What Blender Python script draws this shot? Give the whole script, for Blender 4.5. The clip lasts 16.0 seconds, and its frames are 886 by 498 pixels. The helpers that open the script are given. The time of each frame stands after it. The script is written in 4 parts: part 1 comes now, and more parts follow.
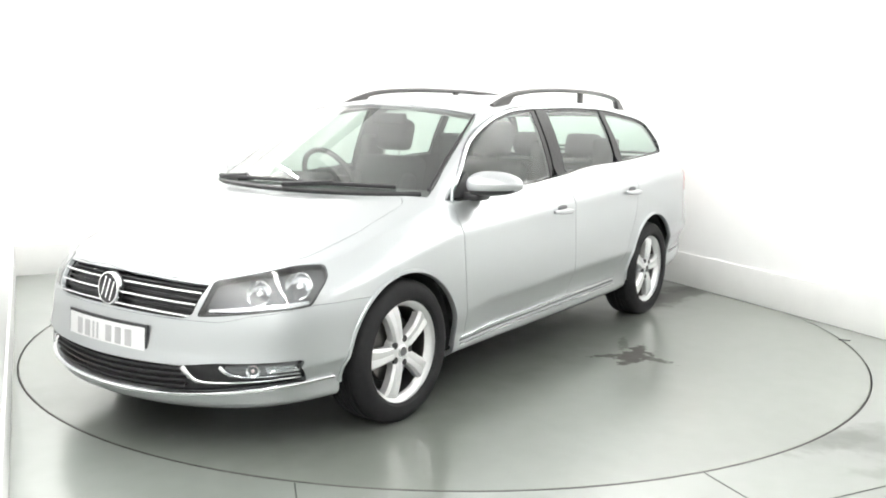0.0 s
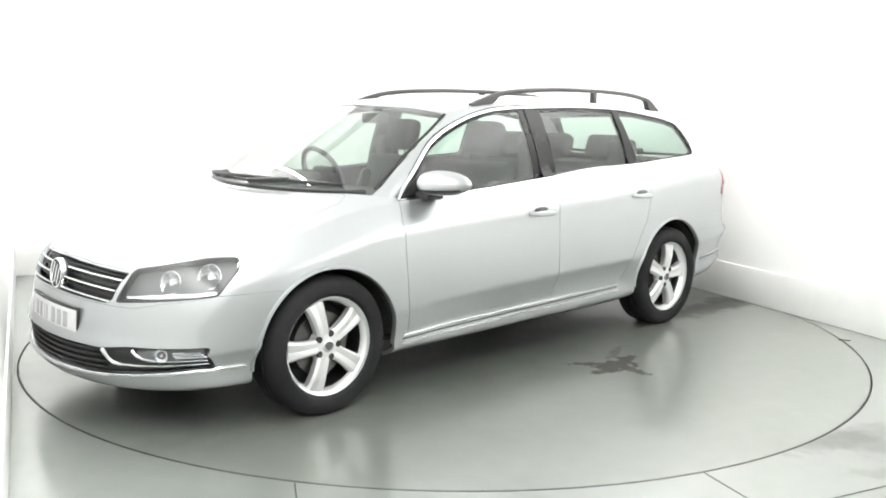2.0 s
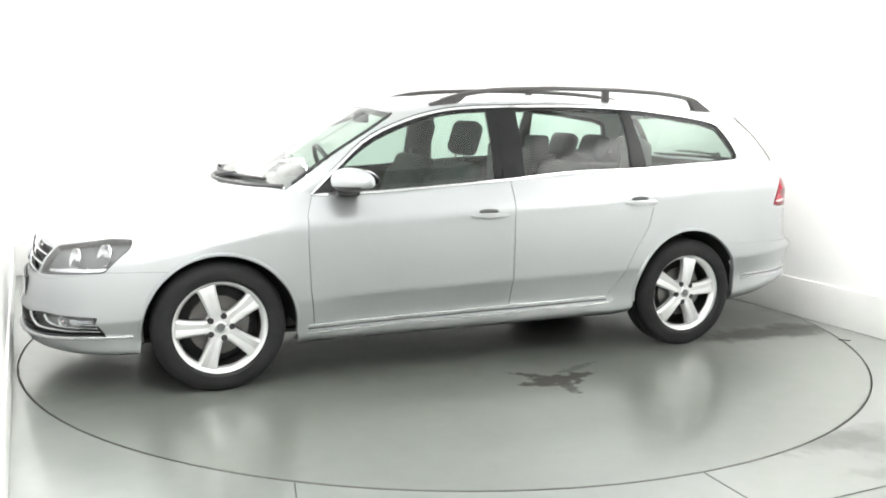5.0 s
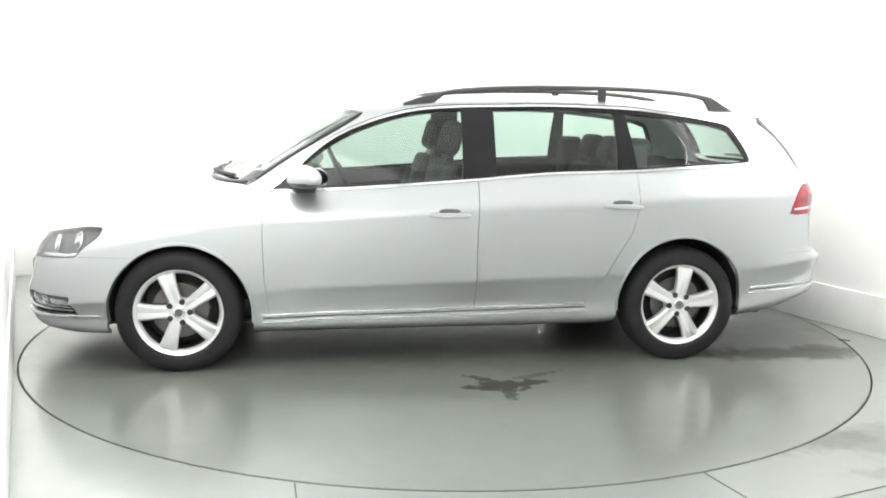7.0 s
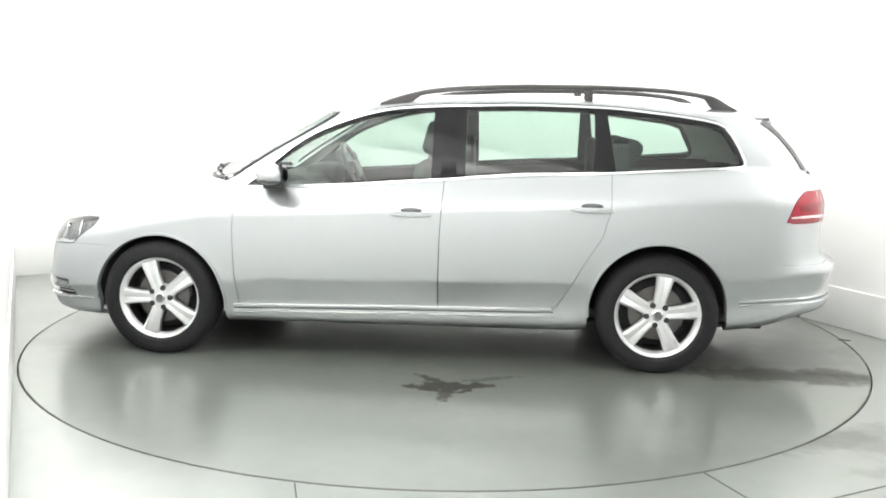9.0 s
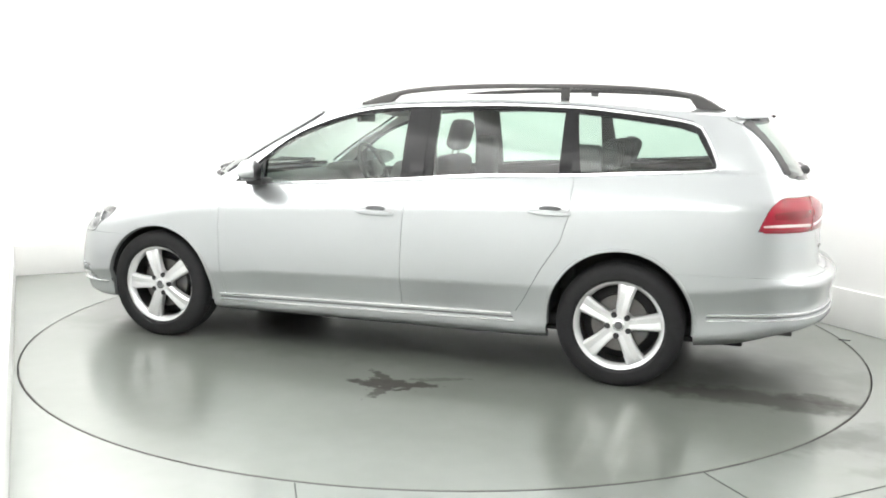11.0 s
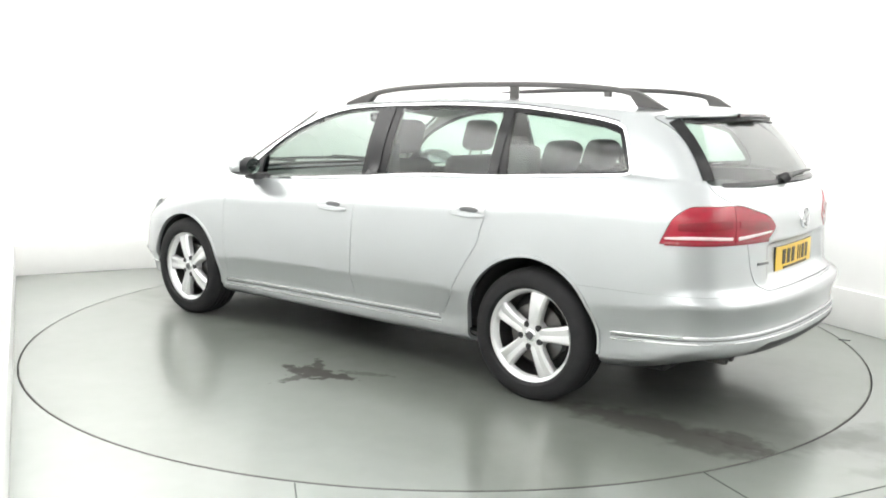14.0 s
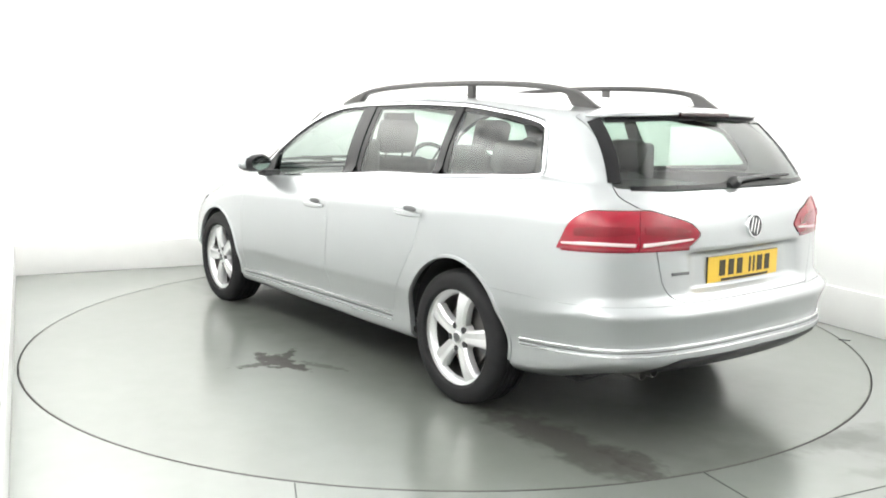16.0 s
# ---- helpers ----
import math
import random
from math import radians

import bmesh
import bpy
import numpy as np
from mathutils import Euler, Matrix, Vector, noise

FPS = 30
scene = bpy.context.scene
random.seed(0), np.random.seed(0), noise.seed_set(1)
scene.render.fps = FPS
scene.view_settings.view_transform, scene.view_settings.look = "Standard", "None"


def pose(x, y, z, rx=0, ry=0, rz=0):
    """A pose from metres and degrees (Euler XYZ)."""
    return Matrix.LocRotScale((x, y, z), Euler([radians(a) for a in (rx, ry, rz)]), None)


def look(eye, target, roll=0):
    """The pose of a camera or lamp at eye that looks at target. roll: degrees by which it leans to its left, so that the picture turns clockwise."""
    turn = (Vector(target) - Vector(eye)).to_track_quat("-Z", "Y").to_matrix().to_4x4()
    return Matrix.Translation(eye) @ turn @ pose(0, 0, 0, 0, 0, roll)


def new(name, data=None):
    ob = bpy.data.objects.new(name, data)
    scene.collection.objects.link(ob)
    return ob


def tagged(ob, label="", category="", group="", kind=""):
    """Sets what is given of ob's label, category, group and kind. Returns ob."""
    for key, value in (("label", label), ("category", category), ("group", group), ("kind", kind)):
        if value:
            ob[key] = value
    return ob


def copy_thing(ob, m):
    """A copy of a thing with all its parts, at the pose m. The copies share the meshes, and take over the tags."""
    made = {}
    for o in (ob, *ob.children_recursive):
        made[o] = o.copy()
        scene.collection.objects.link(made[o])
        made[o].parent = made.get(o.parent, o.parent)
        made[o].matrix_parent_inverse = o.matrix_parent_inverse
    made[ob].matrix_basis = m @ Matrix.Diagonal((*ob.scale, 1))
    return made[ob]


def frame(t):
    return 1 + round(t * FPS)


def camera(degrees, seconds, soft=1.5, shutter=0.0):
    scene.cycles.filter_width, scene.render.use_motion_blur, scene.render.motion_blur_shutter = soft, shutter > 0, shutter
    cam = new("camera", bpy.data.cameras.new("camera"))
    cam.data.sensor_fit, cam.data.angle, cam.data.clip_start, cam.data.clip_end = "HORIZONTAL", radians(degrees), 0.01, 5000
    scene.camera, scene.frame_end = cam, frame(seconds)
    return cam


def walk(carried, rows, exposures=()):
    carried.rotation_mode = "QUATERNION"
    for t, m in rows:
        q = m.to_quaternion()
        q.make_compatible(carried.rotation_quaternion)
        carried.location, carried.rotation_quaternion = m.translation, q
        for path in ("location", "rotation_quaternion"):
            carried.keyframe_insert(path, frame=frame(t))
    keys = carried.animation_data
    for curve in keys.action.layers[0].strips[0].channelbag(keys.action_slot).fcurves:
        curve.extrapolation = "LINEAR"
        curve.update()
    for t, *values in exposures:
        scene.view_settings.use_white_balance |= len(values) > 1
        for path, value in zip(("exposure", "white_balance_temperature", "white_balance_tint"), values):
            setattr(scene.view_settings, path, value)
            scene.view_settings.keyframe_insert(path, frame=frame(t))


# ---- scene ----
# Turntable photo booth with a silver estate car. Metres; the turntable's hub is the origin.

# ---- camera ----
cam = camera(53.64, 16.0, soft=1.85)
EYE = Vector((0.0, -5.465, 1.362))
AIM = look(EYE, EYE + Vector((-0.0172, 4.939, -0.7787)), 0.94)
walk(cam, [(0.0, AIM), (16.0, AIM)], exposures=[(0.0, 0.0), (16.0, 0.0)])

# The turntable's angle in degrees over the time in seconds.
TURN = [(0.0, 234.71), (0.25, 234.1), (0.5, 232.95), (1.0, 230.29)] + [
    (0.5 * k, 237.955 - 7.4108 * (0.5 * k) + 0.06954 * (0.5 * k) ** 2 - 0.0023219 * (0.5 * k) ** 3) for k in range(3, 33)]

# ---- light ----
world = bpy.data.worlds.new("booth_world")
world.use_nodes = True
world.node_tree.nodes["Background"].inputs[0].default_value = (0.9, 0.95, 1.0, 1)
world.node_tree.nodes["Background"].inputs[1].default_value = 0.05
scene.world = world

ACROSS, DEEP = Vector((0.901, 0.434, 0)), Vector((-0.434, 0.901, 0))
CEIL = 3.3


def booth(a, d, z=0.0):
    """A place in the booth: metres across, metres deep, height."""
    return ACROSS * a + DEEP * d + Vector((0, 0, z))


def ceiling_lamp(name, a, d, wide, long, power, lean_deep=0.0, lean_across=0.0):
    data = bpy.data.lights.new(name, "AREA")
    data.shape, data.size, data.size_y, data.energy = "RECTANGLE", wide, long, power
    data.color = (1.0, 1.0, 0.985)
    ob = new(name, data)
    ob.matrix_world = Matrix.Translation(booth(a, d, CEIL - 0.22)) @ pose(0, 0, 0, 0, 0, 25.72) @ pose(0, 0, 0, lean_deep, lean_across, 0)
    return ob


# a dim diffuser over the booth's middle, and strips turned to the walls that wash them with light
ceiling_lamp("diffuser_lamp", -0.045, -1.6, 2.5, 6.0, 38)
ceiling_lamp("strip_lamp_left", -1.6, -1.9, 0.3, 8.8, 315, 0, 72)
ceiling_lamp("strip_lamp_right", 1.51, -2.0, 0.3, 8.2, 235, 0, -72)
ceiling_lamp("strip_lamp_back", -0.045, 1.9, 2.6, 0.3, 40, 72, 0)
ceiling_lamp("strip_lamp_front", -0.045, -5.6, 2.6, 0.3, 20, -72, 0)


# ---- materials ----
def material(name, color, rough=0.5, metal=0.0, coat=0.0, grain=0.0, grain_scale=30.0, bump=0.0, bump_scale=200.0,
             rough_var=0.0, spec=0.5):
    """A painted or moulded surface with colour grain at two scales, uneven gloss and fine relief."""
    m = bpy.data.materials.new(name)
    m.use_nodes = True
    nt = m.node_tree
    b = nt.nodes["Principled BSDF"]
    b.inputs["Base Color"].default_value = (*color, 1)
    b.inputs["Roughness"].default_value = rough
    b.inputs["Metallic"].default_value = metal
    b.inputs["Coat Weight"].default_value = coat
    b.inputs["Coat Roughness"].default_value = 0.04
    b.inputs["Specular IOR Level"].default_value = spec
    co = nt.nodes.new("ShaderNodeTexCoord")
    if grain or rough_var:
        n1 = nt.nodes.new("ShaderNodeTexNoise")
        n1.inputs["Scale"].default_value = grain_scale
        n1.inputs["Detail"].default_value = 6
        nt.links.new(co.outputs["Object"], n1.inputs["Vector"])
        n2 = nt.nodes.new("ShaderNodeTexNoise")
        n2.inputs["Scale"].default_value = grain_scale / 9
        n2.inputs["Detail"].default_value = 3
        nt.links.new(co.outputs["Object"], n2.inputs["Vector"])
        add = nt.nodes.new("ShaderNodeMath")
        add.operation = "ADD"
        nt.links.new(n1.outputs["Fac"], add.inputs[0])
        nt.links.new(n2.outputs["Fac"], add.inputs[1])
        if grain:
            ramp = nt.nodes.new("ShaderNodeMapRange")
            ramp.inputs["From Min"].default_value, ramp.inputs["From Max"].default_value = 0.6, 1.4
            ramp.inputs["To Min"].default_value, ramp.inputs["To Max"].default_value = 1 - grain, 1 + grain
            nt.links.new(add.outputs[0], ramp.inputs["Value"])
            mul = nt.nodes.new("ShaderNodeVectorMath")
            mul.operation = "SCALE"
            mul.inputs[0].default_value = color
            nt.links.new(ramp.outputs["Result"], mul.inputs["Scale"])
            nt.links.new(mul.outputs["Vector"], b.inputs["Base Color"])
        if rough_var:
            rr = nt.nodes.new("ShaderNodeMapRange")
            rr.inputs["From Min"].default_value, rr.inputs["From Max"].default_value = 0.6, 1.4
            rr.inputs["To Min"].default_value, rr.inputs["To Max"].default_value = max(rough - rough_var, 0), rough + rough_var
            nt.links.new(add.outputs[0], rr.inputs["Value"])
            nt.links.new(rr.outputs["Result"], b.inputs["Roughness"])
    if bump:
        nb = nt.nodes.new("ShaderNodeTexNoise")
        nb.inputs["Scale"].default_value = bump_scale
        nb.inputs["Detail"].default_value = 4
        nt.links.new(co.outputs["Object"], nb.inputs["Vector"])
        bn = nt.nodes.new("ShaderNodeBump")
        bn.inputs["Strength"].default_value = bump
        bn.inputs["Distance"].default_value = 0.002
        nt.links.new(nb.outputs["Fac"], bn.inputs["Height"])
        nt.links.new(bn.outputs["Normal"], b.inputs["Normal"])
    return m


def glass(name, tint, least=0.075, steep=3.6):
    """Thin glazing: it lets light straight through, tinted, and mirrors at a slant."""
    m = bpy.data.materials.new(name)
    m.use_nodes = True
    nt = m.node_tree
    nt.nodes.remove(nt.nodes["Principled BSDF"])
    out = nt.nodes["Material Output"]
    tr = nt.nodes.new("ShaderNodeBsdfTransparent")
    tr.inputs["Color"].default_value = (*tint, 1)
    gl = nt.nodes.new("ShaderNodeBsdfGlossy")
    gl.inputs["Roughness"].default_value = 0.0
    lw = nt.nodes.new("ShaderNodeLayerWeight")
    lw.inputs["Blend"].default_value = 0.5
    pw = nt.nodes.new("ShaderNodeMath")
    pw.operation = "POWER"
    pw.inputs[1].default_value = steep
    nt.links.new(lw.outputs["Facing"], pw.inputs[0])
    fr = nt.nodes.new("ShaderNodeMapRange")
    fr.inputs["To Min"].default_value, fr.inputs["To Max"].default_value = least, 1.0
    nt.links.new(pw.outputs[0], fr.inputs["Value"])
    mix = nt.nodes.new("ShaderNodeMixShader")
    nt.links.new(fr.outputs[0], mix.inputs[0])
    nt.links.new(tr.outputs[0], mix.inputs[1])
    nt.links.new(gl.outputs[0], mix.inputs[2])
    nt.links.new(mix.outputs[0], out.inputs["Surface"])
    return m


def floor_material(name, stains_and_shade, tint=(0.19, 0.206, 0.191)):
    """Pale grey-green floor paint, worn glossy, with wet tyre streaks, smears and painted shade where the car stands.
    """
    m = bpy.data.materials.new(name)
    m.use_nodes = True
    nt = m.node_tree
    L = nt.links.new
    b = nt.nodes["Principled BSDF"]
    co = nt.nodes.new("ShaderNodeTexCoord")

    def noise_node(scale, detail, stretch=(1, 1, 1)):
        mp = nt.nodes.new("ShaderNodeMapping")
        mp.inputs["Scale"].default_value = stretch
        L(co.outputs["Object"], mp.inputs["Vector"])
        n = nt.nodes.new("ShaderNodeTexNoise")
        n.inputs["Scale"].default_value, n.inputs["Detail"].default_value = scale, detail
        L(mp.outputs[0], n.inputs["Vector"])
        return n.outputs["Fac"]

    def rng(v, a, bb, c, d, kind="LINEAR"):
        r = nt.nodes.new("ShaderNodeMapRange")
        r.interpolation_type = kind
        for k, x in zip(("From Min", "From Max", "To Min", "To Max"), (a, bb, c, d)):
            r.inputs[k].default_value = x
        L(v, r.inputs["Value"])
        return r.outputs["Result"]

    def math_node(op, a, bb):
        n = nt.nodes.new("ShaderNodeMath")
        n.operation = op
        for k, x in enumerate((a, bb)):
            if isinstance(x, (int, float)):
                n.inputs[k].default_value = x
            else:
                L(x, n.inputs[k])
        return n.outputs[0]

    base = math_node("ADD", rng(noise_node(0.8, 3), 0.2, 0.8, -0.09, 0.09), rng(noise_node(9, 4), 0.2, 0.8, -0.05, 0.05))
    dirt_and_shade = None
    for (x, y, rx, ry, deg, rag, depth, soft) in stains_and_shade:
        mp = nt.nodes.new("ShaderNodeMapping")
        mp.vector_type = "TEXTURE"
        mp.inputs["Location"].default_value = (x, y, 0)
        mp.inputs["Rotation"].default_value = (0, 0, radians(deg))
        mp.inputs["Scale"].default_value = (rx, ry, 1)
        L(co.outputs["Object"], mp.inputs["Vector"])
        ln = nt.nodes.new("ShaderNodeVectorMath")
        ln.operation = "LENGTH"
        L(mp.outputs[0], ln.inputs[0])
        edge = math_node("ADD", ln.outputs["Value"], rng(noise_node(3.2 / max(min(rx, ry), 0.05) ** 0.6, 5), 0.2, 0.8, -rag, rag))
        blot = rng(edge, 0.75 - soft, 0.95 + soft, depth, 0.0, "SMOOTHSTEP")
        dirt_and_shade = blot if dirt_and_shade is None else math_node("SUBTRACT", math_node("ADD", dirt_and_shade, blot), math_node("MULTIPLY", dirt_and_shade, blot))
    sc = nt.nodes.new("ShaderNodeVectorMath")
    sc.operation = "SCALE"
    sc.inputs[0].default_value = tint
    L(math_node("ADD", base, 1.0), sc.inputs["Scale"])
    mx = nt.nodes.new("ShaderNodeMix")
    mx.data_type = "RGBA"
    L(dirt_and_shade, mx.inputs["Factor"])
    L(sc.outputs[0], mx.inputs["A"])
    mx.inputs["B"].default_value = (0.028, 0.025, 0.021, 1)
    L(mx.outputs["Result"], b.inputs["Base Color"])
    L(math_node("ADD", rng(noise_node(1.2, 2), 0.0, 1.0, 0.25, 0.34), math_node("MULTIPLY", dirt_and_shade, 0.35)), b.inputs["Roughness"])
    L(rng(dirt_and_shade, 0.12, 0.85, 1.0, 0.15), b.inputs["Coat Weight"])      # stained and shade-painted places are duller
    b.inputs["Coat Roughness"].default_value = 0.19
    b.inputs["Coat IOR"].default_value = 1.6
    return m


PAINT = material("silver_paint", (0.47, 0.49, 0.50), 0.33, 0.75, 1.0, 0.012, 3.0)
UNSEEN_WALL = material("pale_grey_entry_paint", (0.54, 0.545, 0.54), 0.5, grain=0.05, grain_scale=5, bump=0.05, bump_scale=120)
WALL = material("white_wall_paint", (0.86, 0.86, 0.85), 0.6, grain=0.012, grain_scale=6, bump=0.05, bump_scale=150)
CEILING = material("ceiling_paint", (0.5, 0.5, 0.495), 0.7, grain=0.02, grain_scale=6, bump=0.05, bump_scale=150)
SKIRT = material("scuffed_white_board", (0.75, 0.75, 0.735), 0.45, grain=0.04, grain_scale=7, bump=0.03, rough_var=0.1)
BLACK = material("black_plastic", (0.028, 0.028, 0.03), 0.42, grain=0.15, grain_scale=60, bump=0.1, bump_scale=500)
DARK = material("dark_underside", (0.026, 0.026, 0.027), 0.7, grain=0.2, grain_scale=20)
RUBBER = material("tyre_rubber", (0.016, 0.016, 0.017), 0.7, grain=0.2, grain_scale=25, bump=0.2, bump_scale=250, spec=0.25)
CHROME = material("bright_trim", (0.82, 0.83, 0.84), 0.12, 1.0, grain=0.01, rough_var=0.04)
ALLOY = material("silver_alloy", (0.74, 0.745, 0.75), 0.36, 0.6, 0.3, 0.02, 12, rough_var=0.03)
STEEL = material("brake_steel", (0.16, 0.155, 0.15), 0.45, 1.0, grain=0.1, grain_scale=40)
GLOSS = material("gloss_black_trim", (0.012, 0.012, 0.013), 0.18, grain=0.1, grain_scale=40, spec=0.25)
RAIL = material("anthracite_rail", (0.045, 0.043, 0.042), 0.38, grain=0.1, grain_scale=50)
CLOTH = material("dark_seat_cloth", (0.045, 0.046, 0.048), 0.9, grain=0.15, grain_scale=60, bump=0.1, bump_scale=200)
TRIM = material("grey_cabin_trim", (0.05, 0.05, 0.052), 0.7, grain=0.1, grain_scale=40, bump=0.1)
LINER = material("pale_headliner", (0.5, 0.5, 0.48), 0.9, grain=0.04, grain_scale=80, bump=0.1)
GLASS = glass("tinted_glass", (0.66, 0.77, 0.71), 0.06, 3.8)
LENS = glass("clear_lens", (0.93, 0.94, 0.95), 0.075, 4.0)
REAR_GLASS = glass("rear_tinted_glass", (0.55, 0.64, 0.59), 0.06, 4.0)
SCREEN_GLASS = glass("windscreen_glass", (0.84, 0.91, 0.87), 0.09, 2.7)
DEEPRED = material("dark_red_lens", (0.03, 0.004, 0.006), 0.2, coat=0.3, grain=0.1, grain_scale=14)
WINE = material("wine_red_lens", (0.23, 0.004, 0.016), 0.18, coat=0.4, grain=0.2, grain_scale=9)
RED = material("red_lamp_lens", (0.29, 0.004, 0.020), 0.2, coat=0.3, grain=0.3, grain_scale=7)
MILK = material("white_lamp_strip", (0.75, 0.6, 0.61), 0.2, coat=0.6, grain=0.03)
LAMPHOUSE = material("lamp_housing", (0.12, 0.122, 0.125), 0.5, 0.0, grain=0.1, grain_scale=40)
PLATE_W = material("white_plate", (0.78, 0.78, 0.78), 0.35, grain=0.02)
PLATE_Y = material("yellow_plate", (0.78, 0.52, 0.05), 0.35, grain=0.02)
INK_G = material("grey_plate_marks", (0.45, 0.45, 0.46), 0.5, grain=0.05)
INK_B = material("dark_plate_marks", (0.05, 0.04, 0.02), 0.5, grain=0.05)
MIRROR = material("mirror_glass", (0.3, 0.31, 0.32), 0.02, 1.0)
GAP = material("floor_joint", (0.03, 0.035, 0.032), 0.6, grain=0.2, grain_scale=30)
FLOOR = floor_material("booth_floor_paint", [(2.05, -2.0, 0.7, 0.16, -20, 0.5, 0.35, 0.3), (1.75, -1.85, 0.4, 0.08, 30, 0.5, 0.3, 0.3), (1.9, -2.2, 0.3, 0.1, 10, 0.5, 0.25, 0.3), (1.95, 1.3, 0.25, 1.0, 25, 0.4, 0.2, 0.5)])
# the blots lie in the turntable's own plane: a wet smear, tyre tracks behind and under the car, and the car's shade
# painted as broad ovals
DISC = floor_material("turntable_paint", [
    (-0.13, 1.24, 0.20, 0.085, 8, 0.8, 0.97, 0.08), (-0.04, 1.14, 0.15, 0.04, -50, 0.7, 0.9, 0.12), (-0.12, 1.35, 0.045, 0.12, -8, 0.7, 0.85, 0.12),
    (-0.25, 1.21, 0.14, 0.04, 12, 0.7, 0.9, 0.12), (0.0, 1.27, 0.12, 0.04, -20, 0.7, 0.85, 0.12), (-0.33, 1.08, 0.15, 0.03, 25, 0.9, 0.5, 0.2),
    # long ovals along both sills: painted shade of the car mixed with tyre marks
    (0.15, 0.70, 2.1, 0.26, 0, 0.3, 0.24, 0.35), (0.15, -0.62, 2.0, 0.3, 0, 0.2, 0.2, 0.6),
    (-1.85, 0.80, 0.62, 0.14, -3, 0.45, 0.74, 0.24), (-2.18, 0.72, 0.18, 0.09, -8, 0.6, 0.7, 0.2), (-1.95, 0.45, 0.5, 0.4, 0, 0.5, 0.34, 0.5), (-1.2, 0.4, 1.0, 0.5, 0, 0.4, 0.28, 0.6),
    # the car's shade painted as one wide oval under its middle
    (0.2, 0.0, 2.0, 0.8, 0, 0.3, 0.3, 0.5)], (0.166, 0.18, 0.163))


# ---- mesh helpers ----
def finish(ob, smooth=40.0):
    me = ob.data
    me.polygons.foreach_set("use_smooth", [True] * len(me.polygons))
    me.set_sharp_from_angle(angle=radians(smooth))
    return ob


def part(name, bm, mat, parent=None, label="", smooth=40.0):
    """Links a bmesh as one mesh object under a thing or a part."""
    me = bpy.data.meshes.new(name)
    bm.to_mesh(me)
    bm.free()
    for m in (mat if isinstance(mat, (list, tuple)) else [mat]):
        me.materials.append(m)
    ob = new(name, me)
    ob.parent = parent
    if label:
        ob["label"] = label
    return finish(ob, smooth)


def add_box(bm, lo, hi, bevel=0.0, m=None):
    lo, hi = Vector(lo), Vector(hi)
    mat = Matrix.Translation((lo + hi) / 2) @ Matrix.Diagonal((*(hi - lo), 1))
    vs = bmesh.ops.create_cube(bm, size=1.0, matrix=mat)["verts"]
    if bevel:
        es = list({e for v in vs for e in v.link_edges})
        r = bmesh.ops.bevel(bm, geom=es, offset=bevel, segments=3, profile=0.5, affect="EDGES")
        vs = list({v for f in r["faces"] for v in f.verts} | {v for v in vs if v.is_valid})
    if m is not None:
        bmesh.ops.transform(bm, matrix=m, verts=[v for v in vs if v.is_valid])
    return vs


def box(lo, hi, bevel=0.0, m=None):
    bm = bmesh.new()
    add_box(bm, lo, hi, bevel, m)
    return bm


def lathe(profile, segs=48, axis="Y", bm=None, m=None, closed=False):
    """Turns a profile of (radius, along) round an axis."""
    bm = bm or bmesh.new()
    rings = []
    for k in range(segs):
        a = 2 * math.pi * k / segs
        ring = []
        for r, h in profile:
            p = Vector((r * math.cos(a), h, r * math.sin(a))) if axis == "Y" else (
                Vector((r * math.cos(a), r * math.sin(a), h)) if axis == "Z" else Vector((h, r * math.cos(a), r * math.sin(a))))
            ring.append(bm.verts.new(m @ p if m is not None else p))
        rings.append(ring)
    n = len(profile)
    for k in range(segs):
        a, b = rings[k], rings[(k + 1) % segs]
        for i in range(n if closed else n - 1):
            j = (i + 1) % n
            if (a[i].co - b[i].co).length < 1e-7 and (a[j].co - b[j].co).length < 1e-7:
                continue
            bm.faces.new((a[i], a[j], b[j], b[i]))
    bmesh.ops.remove_doubles(bm, verts=bm.verts, dist=1e-6)
    bmesh.ops.recalc_face_normals(bm, faces=bm.faces)
    return bm


def sweep(points, normals, wide, high, bm=None, closed=False, sink=0.0, round_=True):
    """A bar along a path that lies on a surface: wide across the path, high off the surface."""
    bm = bm or bmesh.new()
    n = len(points)
    prof = [(-0.5, 0), (-0.5, 0.6), (-0.3, 1), (0.3, 1), (0.5, 0.6), (0.5, 0)] if round_ else [(-0.5, 0), (-0.5, 1), (0.5, 1), (0.5, 0)]
    rings = []
    for i in range(n):
        p = Vector(points[i])
        a = Vector(points[(i - 1) % n if closed else max(i - 1, 0)])
        b = Vector(points[(i + 1) % n if closed else min(i + 1, n - 1)])
        t = (b - a).normalized()
        nn = Vector(normals[i])
        nn = (nn - t * nn.dot(t)).normalized()
        s = t.cross(nn)
        wv = wide[i] if isinstance(wide, (list, tuple)) else wide
        rings.append([bm.verts.new(p + s * (c * wv) + nn * (h * (high + sink) - sink)) for c, h in prof])
    k = len(prof)
    for i in range(n if closed else n - 1):
        a, b = rings[i], rings[(i + 1) % n]
        for j in range(k):
            bm.faces.new((a[j], a[(j + 1) % k], b[(j + 1) % k], b[j]))
    if not closed:
        bm.faces.new(rings[0])
        bm.faces.new(rings[-1][::-1])
    bmesh.ops.recalc_face_normals(bm, faces=bm.faces)
    return bm


def flip(v, sg):
    return Vector((v.x, v.y * sg, v.z))


